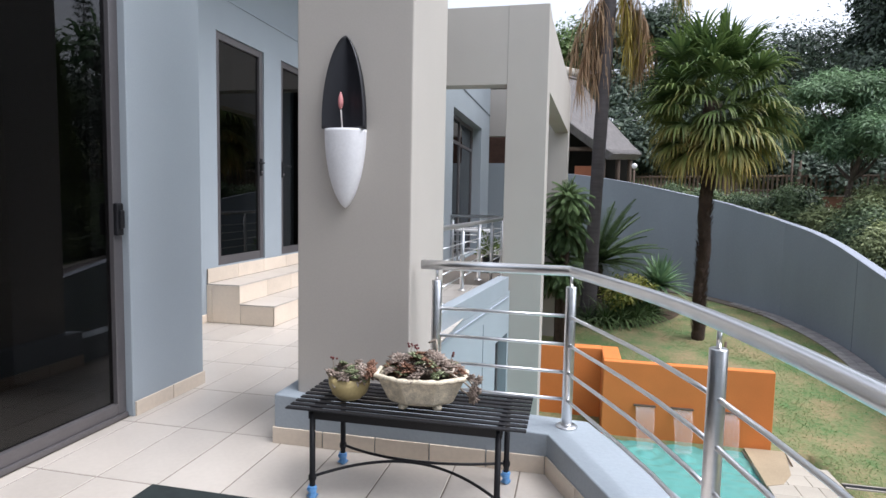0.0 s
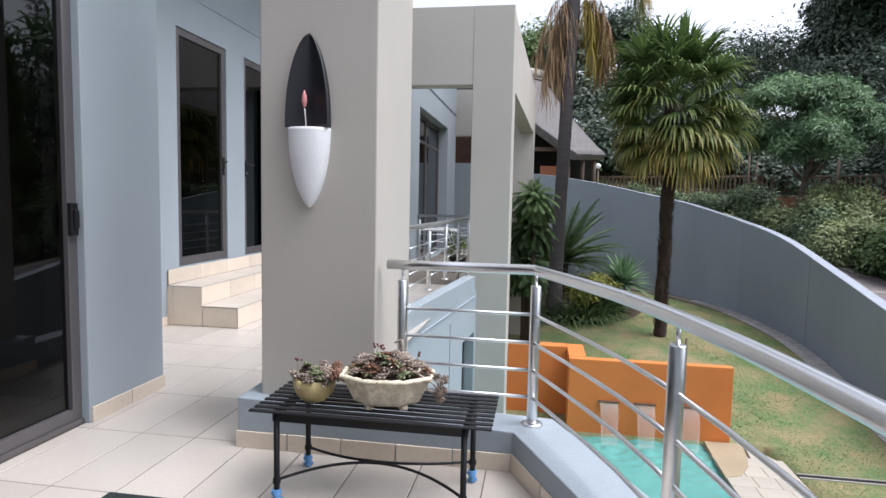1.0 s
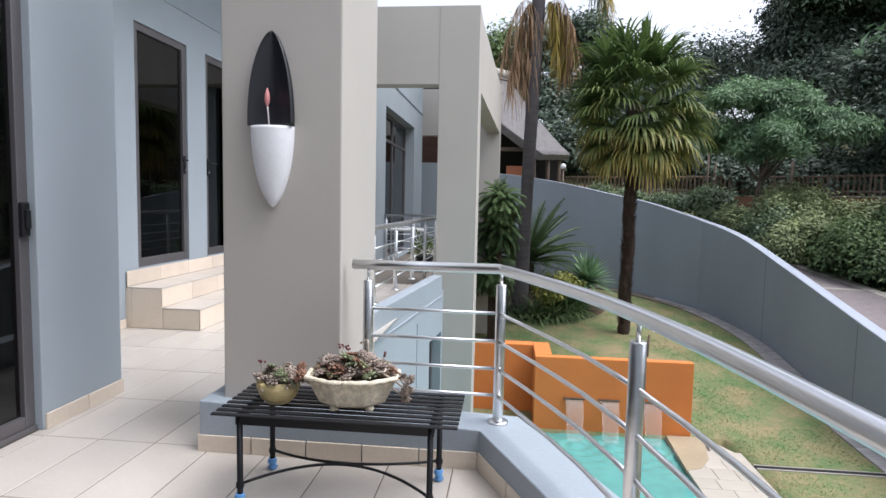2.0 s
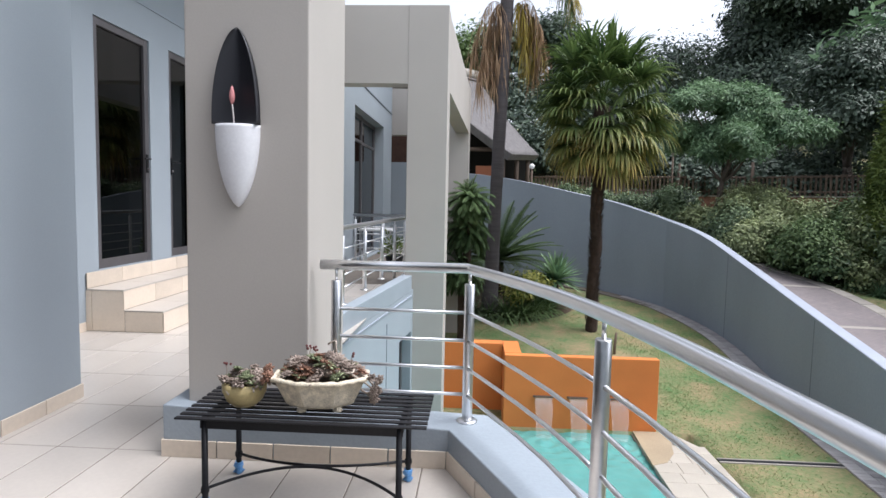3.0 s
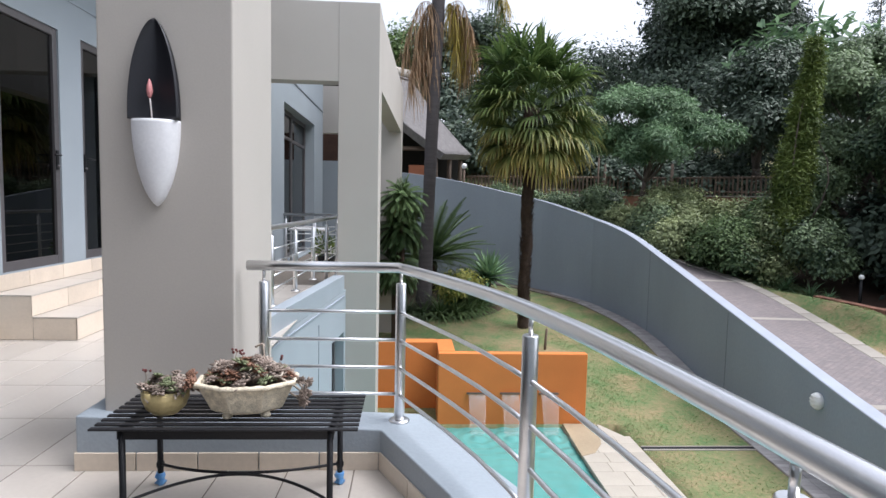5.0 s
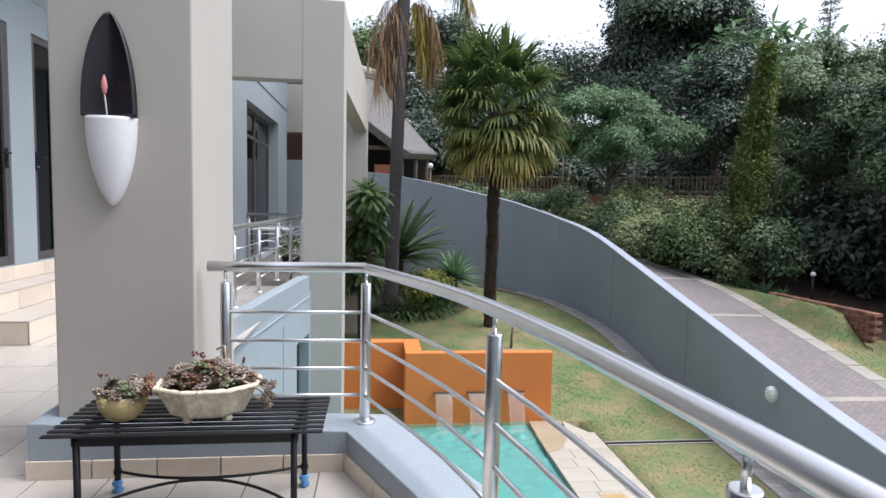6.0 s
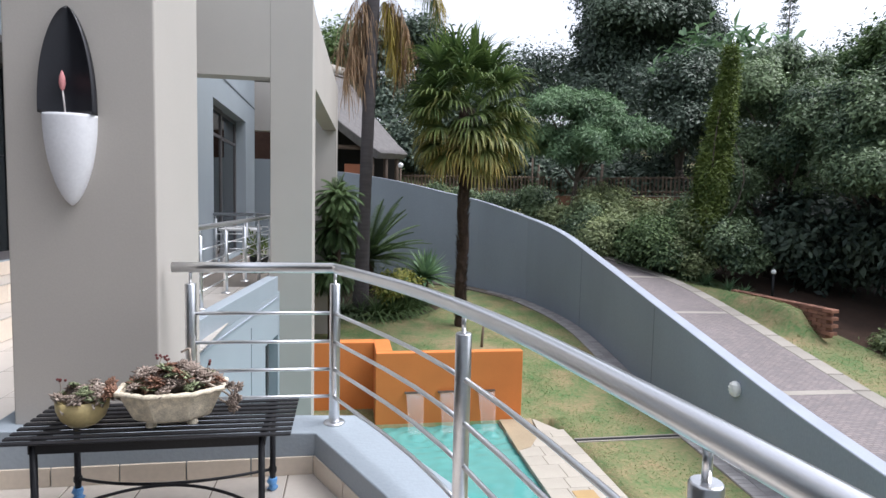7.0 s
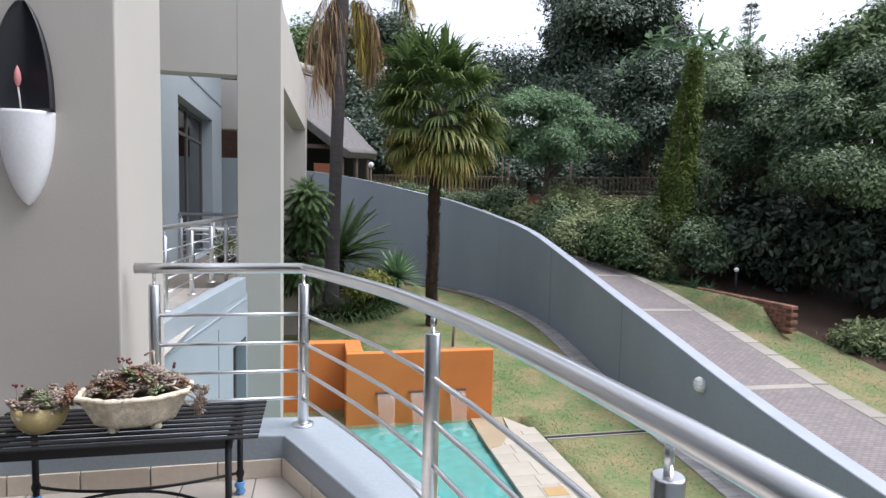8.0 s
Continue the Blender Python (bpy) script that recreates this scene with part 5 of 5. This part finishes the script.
# ---- trees and shrubs ----
BIG = [(16.9, 33.4, 9.6, 2.6, 2.6, 2.2), (15.8, 33.8, 8.6, 2.1, 2.1, 2.0), (17.3, 34.0, 11.7, 3.6, 3.6, 3.3), (14.9, 35.0, 8.6, 1.6, 1.6, 2.0), (19.3, 32.8, 12.2, 2.5, 2.5, 2.9), (16.5, 33.2, 7.2, 3.5, 3.5, 2.5), (15.9, 34.8, 11.4, 1.8, 1.8, 2.3), (18.4, 32.1, 8.4, 2.6, 2.6, 2.8), (17.2, 33.9, 15.7, 3.3, 3.3, 2.5)]
BACK = [(2.6, 35.9, 9.5, 2.1, 2.1, 2.4), (4.6, 35.7, 10.2, 2.1, 2.1, 1.7), (5.3, 35.6, 7.6, 1.7, 1.7, 2.1), (1.6, 36.0, 6.8, 2.1, 2.1, 2.1)]
BACK2 = [(8.0, 35.1, 6.7, 2.1, 2.1, 2.1), (9.1, 32.8, 4.8, 1.6, 1.6, 1.6), (6.5, 34.4, 5.5, 2.0, 2.0, 1.7)]
BACK0 = [(-0.5, 38.0, 10.0, 1.3, 1.3, 2.2), (0.0, 37.0, 7.5, 1.4, 1.4, 1.8)]
THIN = [(10.2, 32.4, 8.8, 0.7, 0.7, 0.8), (10.7, 32.3, 7.0, 1.0, 1.0, 1.5), (9.7, 32.6, 7.0, 0.6, 0.6, 1.0)]
FEATHER = [(7.15, 19.7, 4.35, 0.95, 0.95, 0.75), (8.3, 19.3, 4.35, 0.7, 0.7, 0.75), (7.6, 18.5, 2.95, 0.85, 0.85, 0.6), (9.5, 18.8, 3.35, 0.8, 0.8, 0.65), (6.9, 19.9, 3.4, 0.8, 0.8, 0.6), (8.8, 19.0, 3.75, 0.85, 0.85, 0.6), (8.1, 19.4, 3.4, 0.9, 0.9, 0.6)]
MIDT = [(13.4, 22.3, 5.8, 1.1, 1.1, 1.5), (13.2, 21.3, 3.9, 1.2, 1.2, 1.4), (13.5, 23.4, 4.6, 1.0, 1.0, 1.5)]
BA = [(11.0, 14.3, 3.9, 1.1, 1.1, 1.1), (12.0, 14.8, 4.8, 1.0, 1.0, 0.8), (10.5, 14.0, 2.3, 1.0, 1.0, 1.1), (11.0, 13.0, 2.4, 0.9, 0.9, 1.1), (9.7, 14.0, 1.7, 0.7, 0.7, 0.8)]
BB = [(10.8, 11.2, 3.1, 1.0, 1.0, 0.9), (11.0, 10.2, 2.7, 1.1, 1.1, 1.0), (10.3, 11.0, 1.8, 0.9, 0.9, 0.8), (10.9, 10.4, 1.6, 1.2, 1.2, 0.9), (11.9, 10.7, 3.8, 0.9, 0.9, 0.8), (11.1, 12.3, 3.4, 0.7, 0.7, 0.7), (11.8, 9.3, 2.2, 1.4, 1.4, 1.6)]
DARKB = [(14.1, 17.0, 0.6, 1.7, 1.7, 1.3), (14.9, 15.5, 0.5, 1.7, 1.7, 1.2), (15.0, 13.3, 0.6, 1.7, 1.7, 1.5)]
FARR = [(21.8, 21.3, 6.7, 2.1, 2.1, 1.6), (22.8, 20.2, 7.4, 2.3, 2.3, 1.9), (21.0, 22.0, 5.6, 1.3, 1.3, 1.3), (23.700000000000003, 19.2, 6.9, 2.3, 2.3, 2.3)]
BANANA = [(15.1, 23.6, 7.2, 1.5, 1.5, 0.7), (16.2, 22.9, 7.5, 1.3, 1.3, 0.5)]
SHR = [(7.2, 19.0, 0.8, 0.8, 0.8, 0.5), (7.6, 18.0, 0.6, 0.9, 0.9, 0.7), (8.3, 17.1, 0.5, 1.1, 1.1, 0.8), (8.8, 15.8, 0.2, 1.0, 1.0, 0.7), (9.7, 15.2, 0.4, 1.0, 1.0, 0.8), (10.1, 14.3, 0.2, 0.8, 0.8, 0.7), (10.0, 17.4, 1.2, 1.1, 1.1, 0.6), (10.6, 15.8, 1.3, 1.1, 1.1, 0.6), (8.4, 18.7, 1.3, 1.2, 1.2, 0.5), (7.0, 21.0, 1.2, 0.8, 0.8, 0.5)]


def pushed(blobs, k):
    """The same crown further off from the terrace, and as much larger."""
    return [(x * k, y * k, 1.28 + (z - 1.28) * k, rx * k, ry * k, rz * k) for x, y, z, rx, ry, rz in blobs]


BA, BB = pushed(BA, 1.12), pushed(BB, 1.14)
CYP = [(9.88 + 0.06 * k, 15.05, 0.8 + 0.53 * k, 0.33 - 0.034 * k, 0.33 - 0.034 * k, 0.5) for k in range(9)]


def g_out(x, y):
    return float(outer_z(x, y))


tree("tree", "huge dark evergreen tree behind the fence", "tree", (16.8, 33.6, 2.0), BIG, 0.42, L_DARK, 3000, 56, 0.34, 0.28, trunk_top=3.5, inner=0.3, lumps=11)
tree("tree", "dark leafy tree behind the thatched roof", "tree", (3.6, 35.8, 2.2), BACK, 0.3, L_DARK, 800, 44, 0.34, 0.32)
tree("tree", "dark spreading tree behind the fan palm", "tree", (7.8, 34.5, 2.1), BACK2, 0.25, L_DARK, 560, 44, 0.34, 0.32)
tree("tree", "light leafy tree beyond the house", "tree", (-0.3, 37.5, 2.2), BACK0, 0.2, L_MID, 220, 30, 0.4, 0.32)
tree("tree", "thin sparse tree against the sky", "tree", (10.3, 32.4, 2.0), THIN, 0.12, L_DARK, 90, 18, 0.3, 0.42, 0.16)
tree("acacia", "feathery light green spreading tree", "tree", (7.8, 19.4, g_out(7.8, 19.4)), FEATHER, 0.09, L_FEATHER, 1250, 46, 0.12, 0.19, 0.2, 0.8, inner=0.12, lumps=8)
tree("tree", "dense mid green tree near the fence", "tree", (13.3, 22.3, g_out(13.3, 22.3)), MIDT, 0.2, L_DARK, 800, 50, 0.22, 0.19)
tree("cypress", "upright yellow-green conifer beside the driveway", "conifer", (9.98, 15.05, g_out(9.98, 15.05)), CYP, 0.045, L_CYP, 1300, 50, 0.09, 0.15, 0.2, 1.7)
tree("tree", "dense rounded evergreen tree beside the driveway", "tree", (12.3, 15.6, g_out(12.3, 15.6)), BA, 0.16, L_BUSH, 2300, 58, 0.12, 0.125, 0.42)
tree("tree", "dense grey-green evergreen tree over the undergrowth", "tree", (14.4, 13.0, g_out(14.4, 13.0)), BB, 0.13, L_BUSH, 2900, 58, 0.12, 0.12, 0.42, trunk_top=1.6)
# added thicket: its dark leaves fill the void of shade below the crowns
tree("tree", "undergrowth thicket added to darken the void under the trees", "thicket", (14.0, 14.4, g_out(14.0, 14.4)), DARKB + [(15.2, 13.2, 0.2, 1.4, 1.4, 1.6), (15.6, 11.0, 0.0, 1.5, 1.5, 1.6), (13.6, 15.8, 0.4, 1.3, 1.3, 1.4), (12.6, 14.2, 0.3, 1.2, 1.2, 1.2), (13.2, 12.0, 0.3, 1.2, 1.2, 1.3)], 0.12, L_DARK, 1700, 44, 0.26, 0.24)
tree("tree", "tall dark tree behind the thicket", "tree", (21.8, 20.8, g_out(21.8, 20.8)), FARR, 0.35, L_MID, 1300, 46, 0.26, 0.27)
ban = tree("banana_tree", "broad leaved banana tree tops above the thicket", "banana tree", (15.6, 23.3, g_out(15.6, 23.3)), BANANA, 0.2, L_FEATHER, 60, 8, 0.45, 0.8, 0.28)

for k, (x, y, z, rx, ry, rz) in enumerate(SHR):
    gz = g_out(x, y)
    m = (L_GROUND, L_BUSH, L_GROUND, L_MID)[k % 4]
    tree("shrub", "leafy shrub on the bank below the fence", "shrub", (x, y, gz), [(x, y, (z + gz) / 2, rx * 0.86, ry * 0.86, max(0.4, (z - gz) / 2 + rz))], 0.04, m, 440, 40, 0.12, 0.125, 0.42, group="bank shrubs", trunk_top=0.3)

for x, y, r in ((4.4, 22.3, 0.45), (5.3, 22.0, 0.5), (6.1, 21.9, 0.55), (3.4, 23.0, 0.4)):
    gz = g_out(x, y)
    tree("shrub", "small dark shrub at the foot of the brick wall", "shrub", (x, y, gz), [(x, y, gz + 0.3, r, r, 0.35)], 0.03, L_BUSH, 90, 40, 0.14, 0.11, group="bank shrubs", trunk_top=0.2)

tree("variegated_shrub", "yellow and green variegated shrub in the bed", "shrub", (1.45, 16.75, -1.87), [(1.4, 16.75, -1.2, 0.5, 0.45, 0.35), (1.75, 16.8, -1.1, 0.4, 0.4, 0.3)], 0.03, L_VAR, 150, 26, 0.09, 0.15, 0.4, trunk_top=0.4)
for x, y, q in ((10.75, 9.7, 0.32), (11.1, 9.1, 0.38), (11.4, 9.9, 0.42)):
    gz = g_out(x, y)
    tree("shrub", "low leafy shrub on the grass verge", "shrub", (x, y, gz), [(x, y, gz + 0.12, q, q, 0.24)], 0.02, L_GROUND, 130, 30, 0.1, 0.13, 0.42, group="bank shrubs", trunk_top=0.15)

# low plants along the verge
for k, (x, y, s) in enumerate(((9.2, 14.9, 0.5), (9.5, 14.3, 0.55), (9.75, 13.7, 0.5), (9.9, 13.3, 0.45), (8.9, 15.6, 0.55), (8.3, 16.3, 0.6))):
    rosette_plant("strap_lily", "strap leaved lily clump on the verge", "lily clump", (x, y, g_out(x, y) - 0.03), 60, s, 0.018, L_FEATHER, 85, 12, 1.5, 0.02)

hd = []
for x, y, r in ((2.6, 27.2, 1.1), (4.4, 26.9, 1.1), (6.2, 26.3, 1.1), (8.0, 25.5, 1.0), (9.6, 24.8, 1.0), (11.0, 23.8, 1.0), (12.3, 22.6, 1.0), (13.6, 21.2, 1.0), (14.8, 19.8, 1.0)):
    z = float(outer_z(x, y))
    hd += [(x, y, z + 0.55, r, r, 0.95), (x + 0.8, y + 1.0, z + 1.2, r, r, 1.0)]
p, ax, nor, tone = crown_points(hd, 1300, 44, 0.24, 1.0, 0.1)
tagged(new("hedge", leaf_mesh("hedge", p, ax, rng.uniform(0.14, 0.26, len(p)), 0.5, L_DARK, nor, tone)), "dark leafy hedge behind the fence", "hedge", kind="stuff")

# distant conifer with tiered branches
con = thing("conifer", "distant tiered conifer against the sky", "conifer", (28.1, 35.2, 2.6))
bm = bmesh.new()
tube(bm, [(0, 0, -0.2), (0, 0, 12.6)], [0.2, 0.02], 8)
part("trunk", bm, M_BARK, con)
pp, aa = [], []
for k in range(19):
    h_ = 3.5 + 9 * k / 19
    ln = 1.9 * (1 - k / 20) ** 0.8
    for j in range(5):
        a = j * 0.9 + k * 0.5
        for u in np.linspace(0.15, 1, 10):
            c = np.array([math.cos(a) * ln * u, math.sin(a) * ln * u, h_ + 0.18 * ln * u * u])
            for _ in range(3):
                pp.append(c + rng.normal(size=3) * 0.06)
                aa.append(np.array([math.cos(a), math.sin(a), 0.4]) + rng.normal(size=3) * 0.6)
part("crown", leaf_mesh("crown", np.array(pp), np.array(aa), 0.24, 0.18, L_DARK), None, con)

# surrounding woods that close the view behind the trees and behind the camera
cl = []
# the last three crowns are added only to cast shade on the undergrowth
for x, y, r, hgt in ((-14, 40, 5, 7), (28, 30, 6, 7), (32, 16, 6, 7), (26, 8, 5, 6), (20, 2, 5, 6), (17, -6, 5, 7), (14, -14, 5, 6), (24, -10, 6, 8), (30, 0, 6, 9), (18, 26, 4, 4.5), (12, 40, 5, 6), (22, 40, 5, 6), (-4, 44, 5, 6), (17, 12.5, 2.2, 4.0), (19, 7.5, 2.5, 5), (6.0, 31, 2.2, 4.5), (10, 29.5, 2.2, 4.0), (13.5, 27.5, 2.2, 4.5), (2.0, 32, 2.2, 4.5), (16.5, 11, 2.8, 6), (16.0, 14.5, 2.6, 6), (15.2, 7.8, 2.3, 5.5)):
    z = float(outer_z(x, y)) if x > 6 else 2.5
    cl += [(x, y, z + hgt * 0.35, r, r, hgt * 0.55), (x + r * 0.4, y, z + hgt * 0.75, r * 0.6, r * 0.6, hgt * 0.35)]
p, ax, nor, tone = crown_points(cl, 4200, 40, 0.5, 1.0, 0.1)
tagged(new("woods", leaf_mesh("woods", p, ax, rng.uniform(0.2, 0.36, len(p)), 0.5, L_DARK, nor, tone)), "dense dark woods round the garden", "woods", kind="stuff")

# ---- garden structures ----
thatch = thing("thatched_pavilion", "thatched timber pavilion behind the garden wall", "pavilion", (0.3, 24.0, 1.6))
RA, RB, RC, RD = (-3.0, 21.9, 6.5), (1.24, 21.95, 3.04), (2.6, 25.4, 3.29), (-0.10, 26.0, 6.62)


def slab(points, th):
    bm = bmesh.new()
    a = [Vector(q) - Vector((0.3, 24.0, 1.6)) for q in points]
    n = (a[1] - a[0]).cross(a[3] - a[0]).normalized()
    n = n if n.z > 0 else -n
    cols = 14
    top, bot = [], []
    for i in range(cols + 1):
        for lst, o in ((top, 0), (bot, -th)):
            row = []
            for j in range(cols + 1):
                u, w = i / cols, j / cols
                q = a[0].lerp(a[1], u).lerp(a[3].lerp(a[2], u), w) + n * (o - 0.25 * math.sin(math.pi * u) * 0.5)
                q += n * 0.03 * noise.noise(q * 2.5)
                row.append(bm.verts.new(q))
            lst.append(row)
    for i in range(cols):
        for j in range(cols):
            bm.faces.new((top[i][j], top[i + 1][j], top[i + 1][j + 1], top[i][j + 1])).smooth = True
            bm.faces.new((bot[i][j], bot[i][j + 1], bot[i + 1][j + 1], bot[i + 1][j]))
    for i in range(cols):
        for e in (0, cols):
            bm.faces.new((top[i][e], top[i + 1][e], bot[i + 1][e], bot[i][e]))
            bm.faces.new((top[e][i], top[e][i + 1], bot[e][i + 1], bot[e][i]))
    bmesh.ops.recalc_face_normals(bm, faces=bm.faces[:])
    return bm


part("roof", slab((RA, RB, RC, RD), 0.28), M_THATCH, thatch, "grey weathered thatch slope")
part("roof", slab((RA, (-6.4, 22.6, 3.1), (-4.6, 26.4, 3.3), RD), 0.28), M_THATCH, thatch, "grey weathered thatch slope")
bm = bmesh.new()
tube(bm, [tuple(Vector(q) - Vector((0.3, 24, 1.6)) + Vector((0, 0, 0.05))) for q in (RA, RD)], 0.2, 12)
part("ridge_cap", bm, M_KERB, thatch, "pale ridge capping")
for x, y in ((0.95, 22.3), (2.1, 25.0), (-4.2, 22.8), (1.55, 23.6), (-1.5, 22.3)):
    bm = bmesh.new()
    tube(bm, [(x - 0.3, y - 24, -0.3), (x - 0.3, y - 24, 1.55 if x > 0 else 2.2)], 0.09, 10)
    part("post", bm, M_WOOD, thatch)
for a, b in (((-4.2, 22.4, 3.25), (0.9, 22.4, 3.25)), ((-3.8, 22.4, 4.2), (-0.4, 22.4, 4.2))):
    bm = bmesh.new()
    tube(bm, [tuple(Vector(a) - Vector((0.3, 24, 1.6))), tuple(Vector(b) - Vector((0.3, 24, 1.6)))], 0.08, 10)
    part("tie_beam", bm, M_WOOD, thatch)
# black sheets stand in for the shade inside the open pavilion
part("back_wall", bbox(-5.2, 1.9, 1.9, 2.1, -0.2, 2.0), M_DARK, thatch, "back wall coloured black for the shade inside")
part("gable_wall", prism([(-4.0, 1.88), (1.3, 1.88), (1.3, 1.895), (-4.0, 1.895)], 2.0, [3.6, 2.4, 2.4, 3.6]), M_DARK, thatch, "black sheet for the shade under the thatch")
part("counter", bbox(-0.35, 0.35, -1.4, -1.0, 0.0, 1.05, 0.02), plain("terracotta_paint", (0.42, 0.15, 0.07), 0.7), thatch, "terracotta counter")

fence = thing("fence", "weathered timber paling fence on the bank", "fence", (0, 0, 0))
FENCE = [(2.45, 25.9, 1.72), (8.03, 24.25, 1.75), (10.25, 22.85, 1.72), (13.07, 20.2, 1.72), (16.5, 16.5, 1.6)]
SL = bbox(-0.035, 0.035, -0.012, 0.012, 0, 0.74, 0.006, 1)
SLM = mesh_of("paling", SL, M_WOOD)
for (xa, ya, za), (xb, yb, zb) in zip(FENCE, FENCE[1:]):
    ln = math.hypot(xb - xa, yb - ya)
    n_ = int(ln / 0.15)
    ang = math.degrees(math.atan2(yb - ya, xb - xa))
    for k in range(n_):
        u = (k + 0.5) / n_
        part("paling", SLM, None, fence, at=pose(xa + (xb - xa) * u, ya + (yb - ya) * u, za + (zb - za) * u + rr.uniform(-0.03, 0.03), rr.uniform(-2, 2), rr.uniform(-2, 2), ang))
    for hz in (0.15, 0.68):
        bm = bmesh.new()
        tube(bm, [(xa, ya + 0.03, za + hz), (xb, yb + 0.03, zb + hz)], 0.04, 8)
        part("rail", bm, M_WOOD, fence)
    bm = bmesh.new()
    tube(bm, [(xb, yb, zb - 0.8), (xb, yb, zb + 1.25)], 0.06, 8)
    part("post", bm, M_WOOD, fence)
tw = thing("terrace_brick_wall", "low red brick retaining wall under the fence", "brick wall", (0, 0, 0))
for (xa, ya), (xb, yb) in (((2.5, 25.75), (8.0, 24.1)), ((8.0, 24.1), (10.2, 22.7)), ((10.2, 22.7), (13.0, 20.05))):
    d = np.array([xb - xa, yb - ya])
    d = d / np.linalg.norm(d)
    n = np.array([-d[1], d[0]]) * 0.22
    part("wall", prism([(xa, ya), (xb, yb), (xb + n[0], yb + n[1]), (xa + n[0], ya + n[1])], 0.3, 1.68), M_BRICK, tw)
    part("capping", prism([(xa - n[0] * 0.1, ya - n[1] * 0.1), (xb - n[0] * 0.1, yb - n[1] * 0.1), (xb + n[0], yb + n[1]), (xa + n[0], ya + n[1])], 1.682, 1.73), M_KERB, tw)

M_GLOBE = plain("white_globe", (0.8, 0.8, 0.78), 0.3)
for x, y, z, h_ in ((7.02, 21.92, 3.35, 2.6), (2.0, 21.95, 2.62, 1.3), (10.36, 12.9, -0.17, -0.17 - float(outer_z(10.36, 12.9)))):
    lp = thing("garden_lamp", "white globe lamp on a slim post", "garden lamp", (x, y, z - h_))
    bm = bmesh.new()
    tube(bm, [(0, 0, -0.1), (0, 0, h_ - 0.1)], 0.035, 10)
    part("post", bm, M_BLACK if h_ < 1 else M_WOOD, lp)
    bm = bmesh.new()
    bmesh.ops.create_uvsphere(bm, u_segments=16, v_segments=10, radius=0.10 if h_ > 1 else 0.06, matrix=Matrix.Translation((0, 0, h_ if h_ > 1 else h_ - 0.06)))
    for f in bm.faces:
        f.smooth = True
    part("globe", bm, M_GLOBE, lp, "white globe shade")

bl = thing("bulkhead_lamp", "round white ribbed bulkhead lamp on the garden wall", "wall lamp", (5.905, 7.94, -1.435), -5)
bm = bmesh.new()
bmesh.ops.create_uvsphere(bm, u_segments=20, v_segments=12, radius=0.112, matrix=Matrix.LocRotScale((-0.03, 0, 0), None, (0.75, 1, 1.1)))
for f in bm.faces:
    f.smooth = True
part("shade", bm, M_GLOBE, bl)
for k in range(4):
    zz = -0.072 + 0.048 * k
    rad = math.sqrt(max(0.0, 1 - (zz / 0.1232) ** 2)) * 0.115
    bm = bmesh.new()
    tube(bm, [(-0.03 - 0.75 * rad * math.cos(a), rad * math.sin(a), zz) for a in np.linspace(-1.5, 1.5, 14)], 0.006, 6)
    part("rib", bm, M_GLOBE, bl)
stake = thing("garden_stake", "short wooden stake in the lawn", "stake", (3.30, 13.75, -2.19))
bm = bmesh.new()
tube(bm, [(0, 0, -0.1), (0.01, 0, 0.25), (0.03, 0, 0.52)], [0.035, 0.032, 0.028], 8)
part("pole", bm, M_WOOD, stake)

# ---- grass ----
def grass(name, x0, x1, y0, y1, n, keep, zf, label):
    x, y = rng.uniform(x0, x1, n), rng.uniform(y0, y1, n)
    k = keep(x, y)
    x, y = x[k], y[k]
    p = np.stack([x, y, zf(x, y) - 0.005], 1)
    ax = rng.normal(size=p.shape) * np.array([1, 1, 0.15]) + np.array([0, 0, 0.3])
    tagged(new(name, leaf_mesh(name, p, ax, rng.uniform(0.025, 0.055, len(p)), 0.22, L_GRASS, unit(rng.normal(size=p.shape) * 0.25 + np.array([0, 0, 1.0])))), label, "grass", kind="stuff")


def on_lawn(x, y):
    k = (x < np.interp(y, WALL_Y, WALL_X) - 0.5) & ~((x < 3.72) & (y < 9.85)) & ~((np.abs(y - 8.8) < 0.09) & (x > 3.7) & (x < 5.6))
    k &= ~((x < 3.25) & (x > -0.9) & (y < 10.2)) & (((x - 0.7) / 2.5) ** 2 + ((y - 18) / 2.05) ** 2 > 1)
    patch = np.sin(x * 1.7 + 2 * np.sin(y * 0.9)) * np.sin(y * 1.3 + x * 0.6)
    return k & (rng.random(len(x)) < 0.5 + 0.5 * patch)


grass("grass", -0.8, 6.3, 5.5, 21, 400000, on_lawn, lambda x, y: lawn_z(y), "short patchy lawn grass")


def on_verge(x, y):
    kx = np.interp(y, KERB[:, 1], KERB[:, 0])
    return (x > kx + 0.36) & (x < np.minimum(kx + 4.5, 10.15 + 0.25 * np.sin(y * 2.1)))


grass("grass", 7.5, 13.5, 5, 17, 110000, on_verge, lambda x, y: outer_z(x, y) - 0.02, "short grass on the driveway verge")
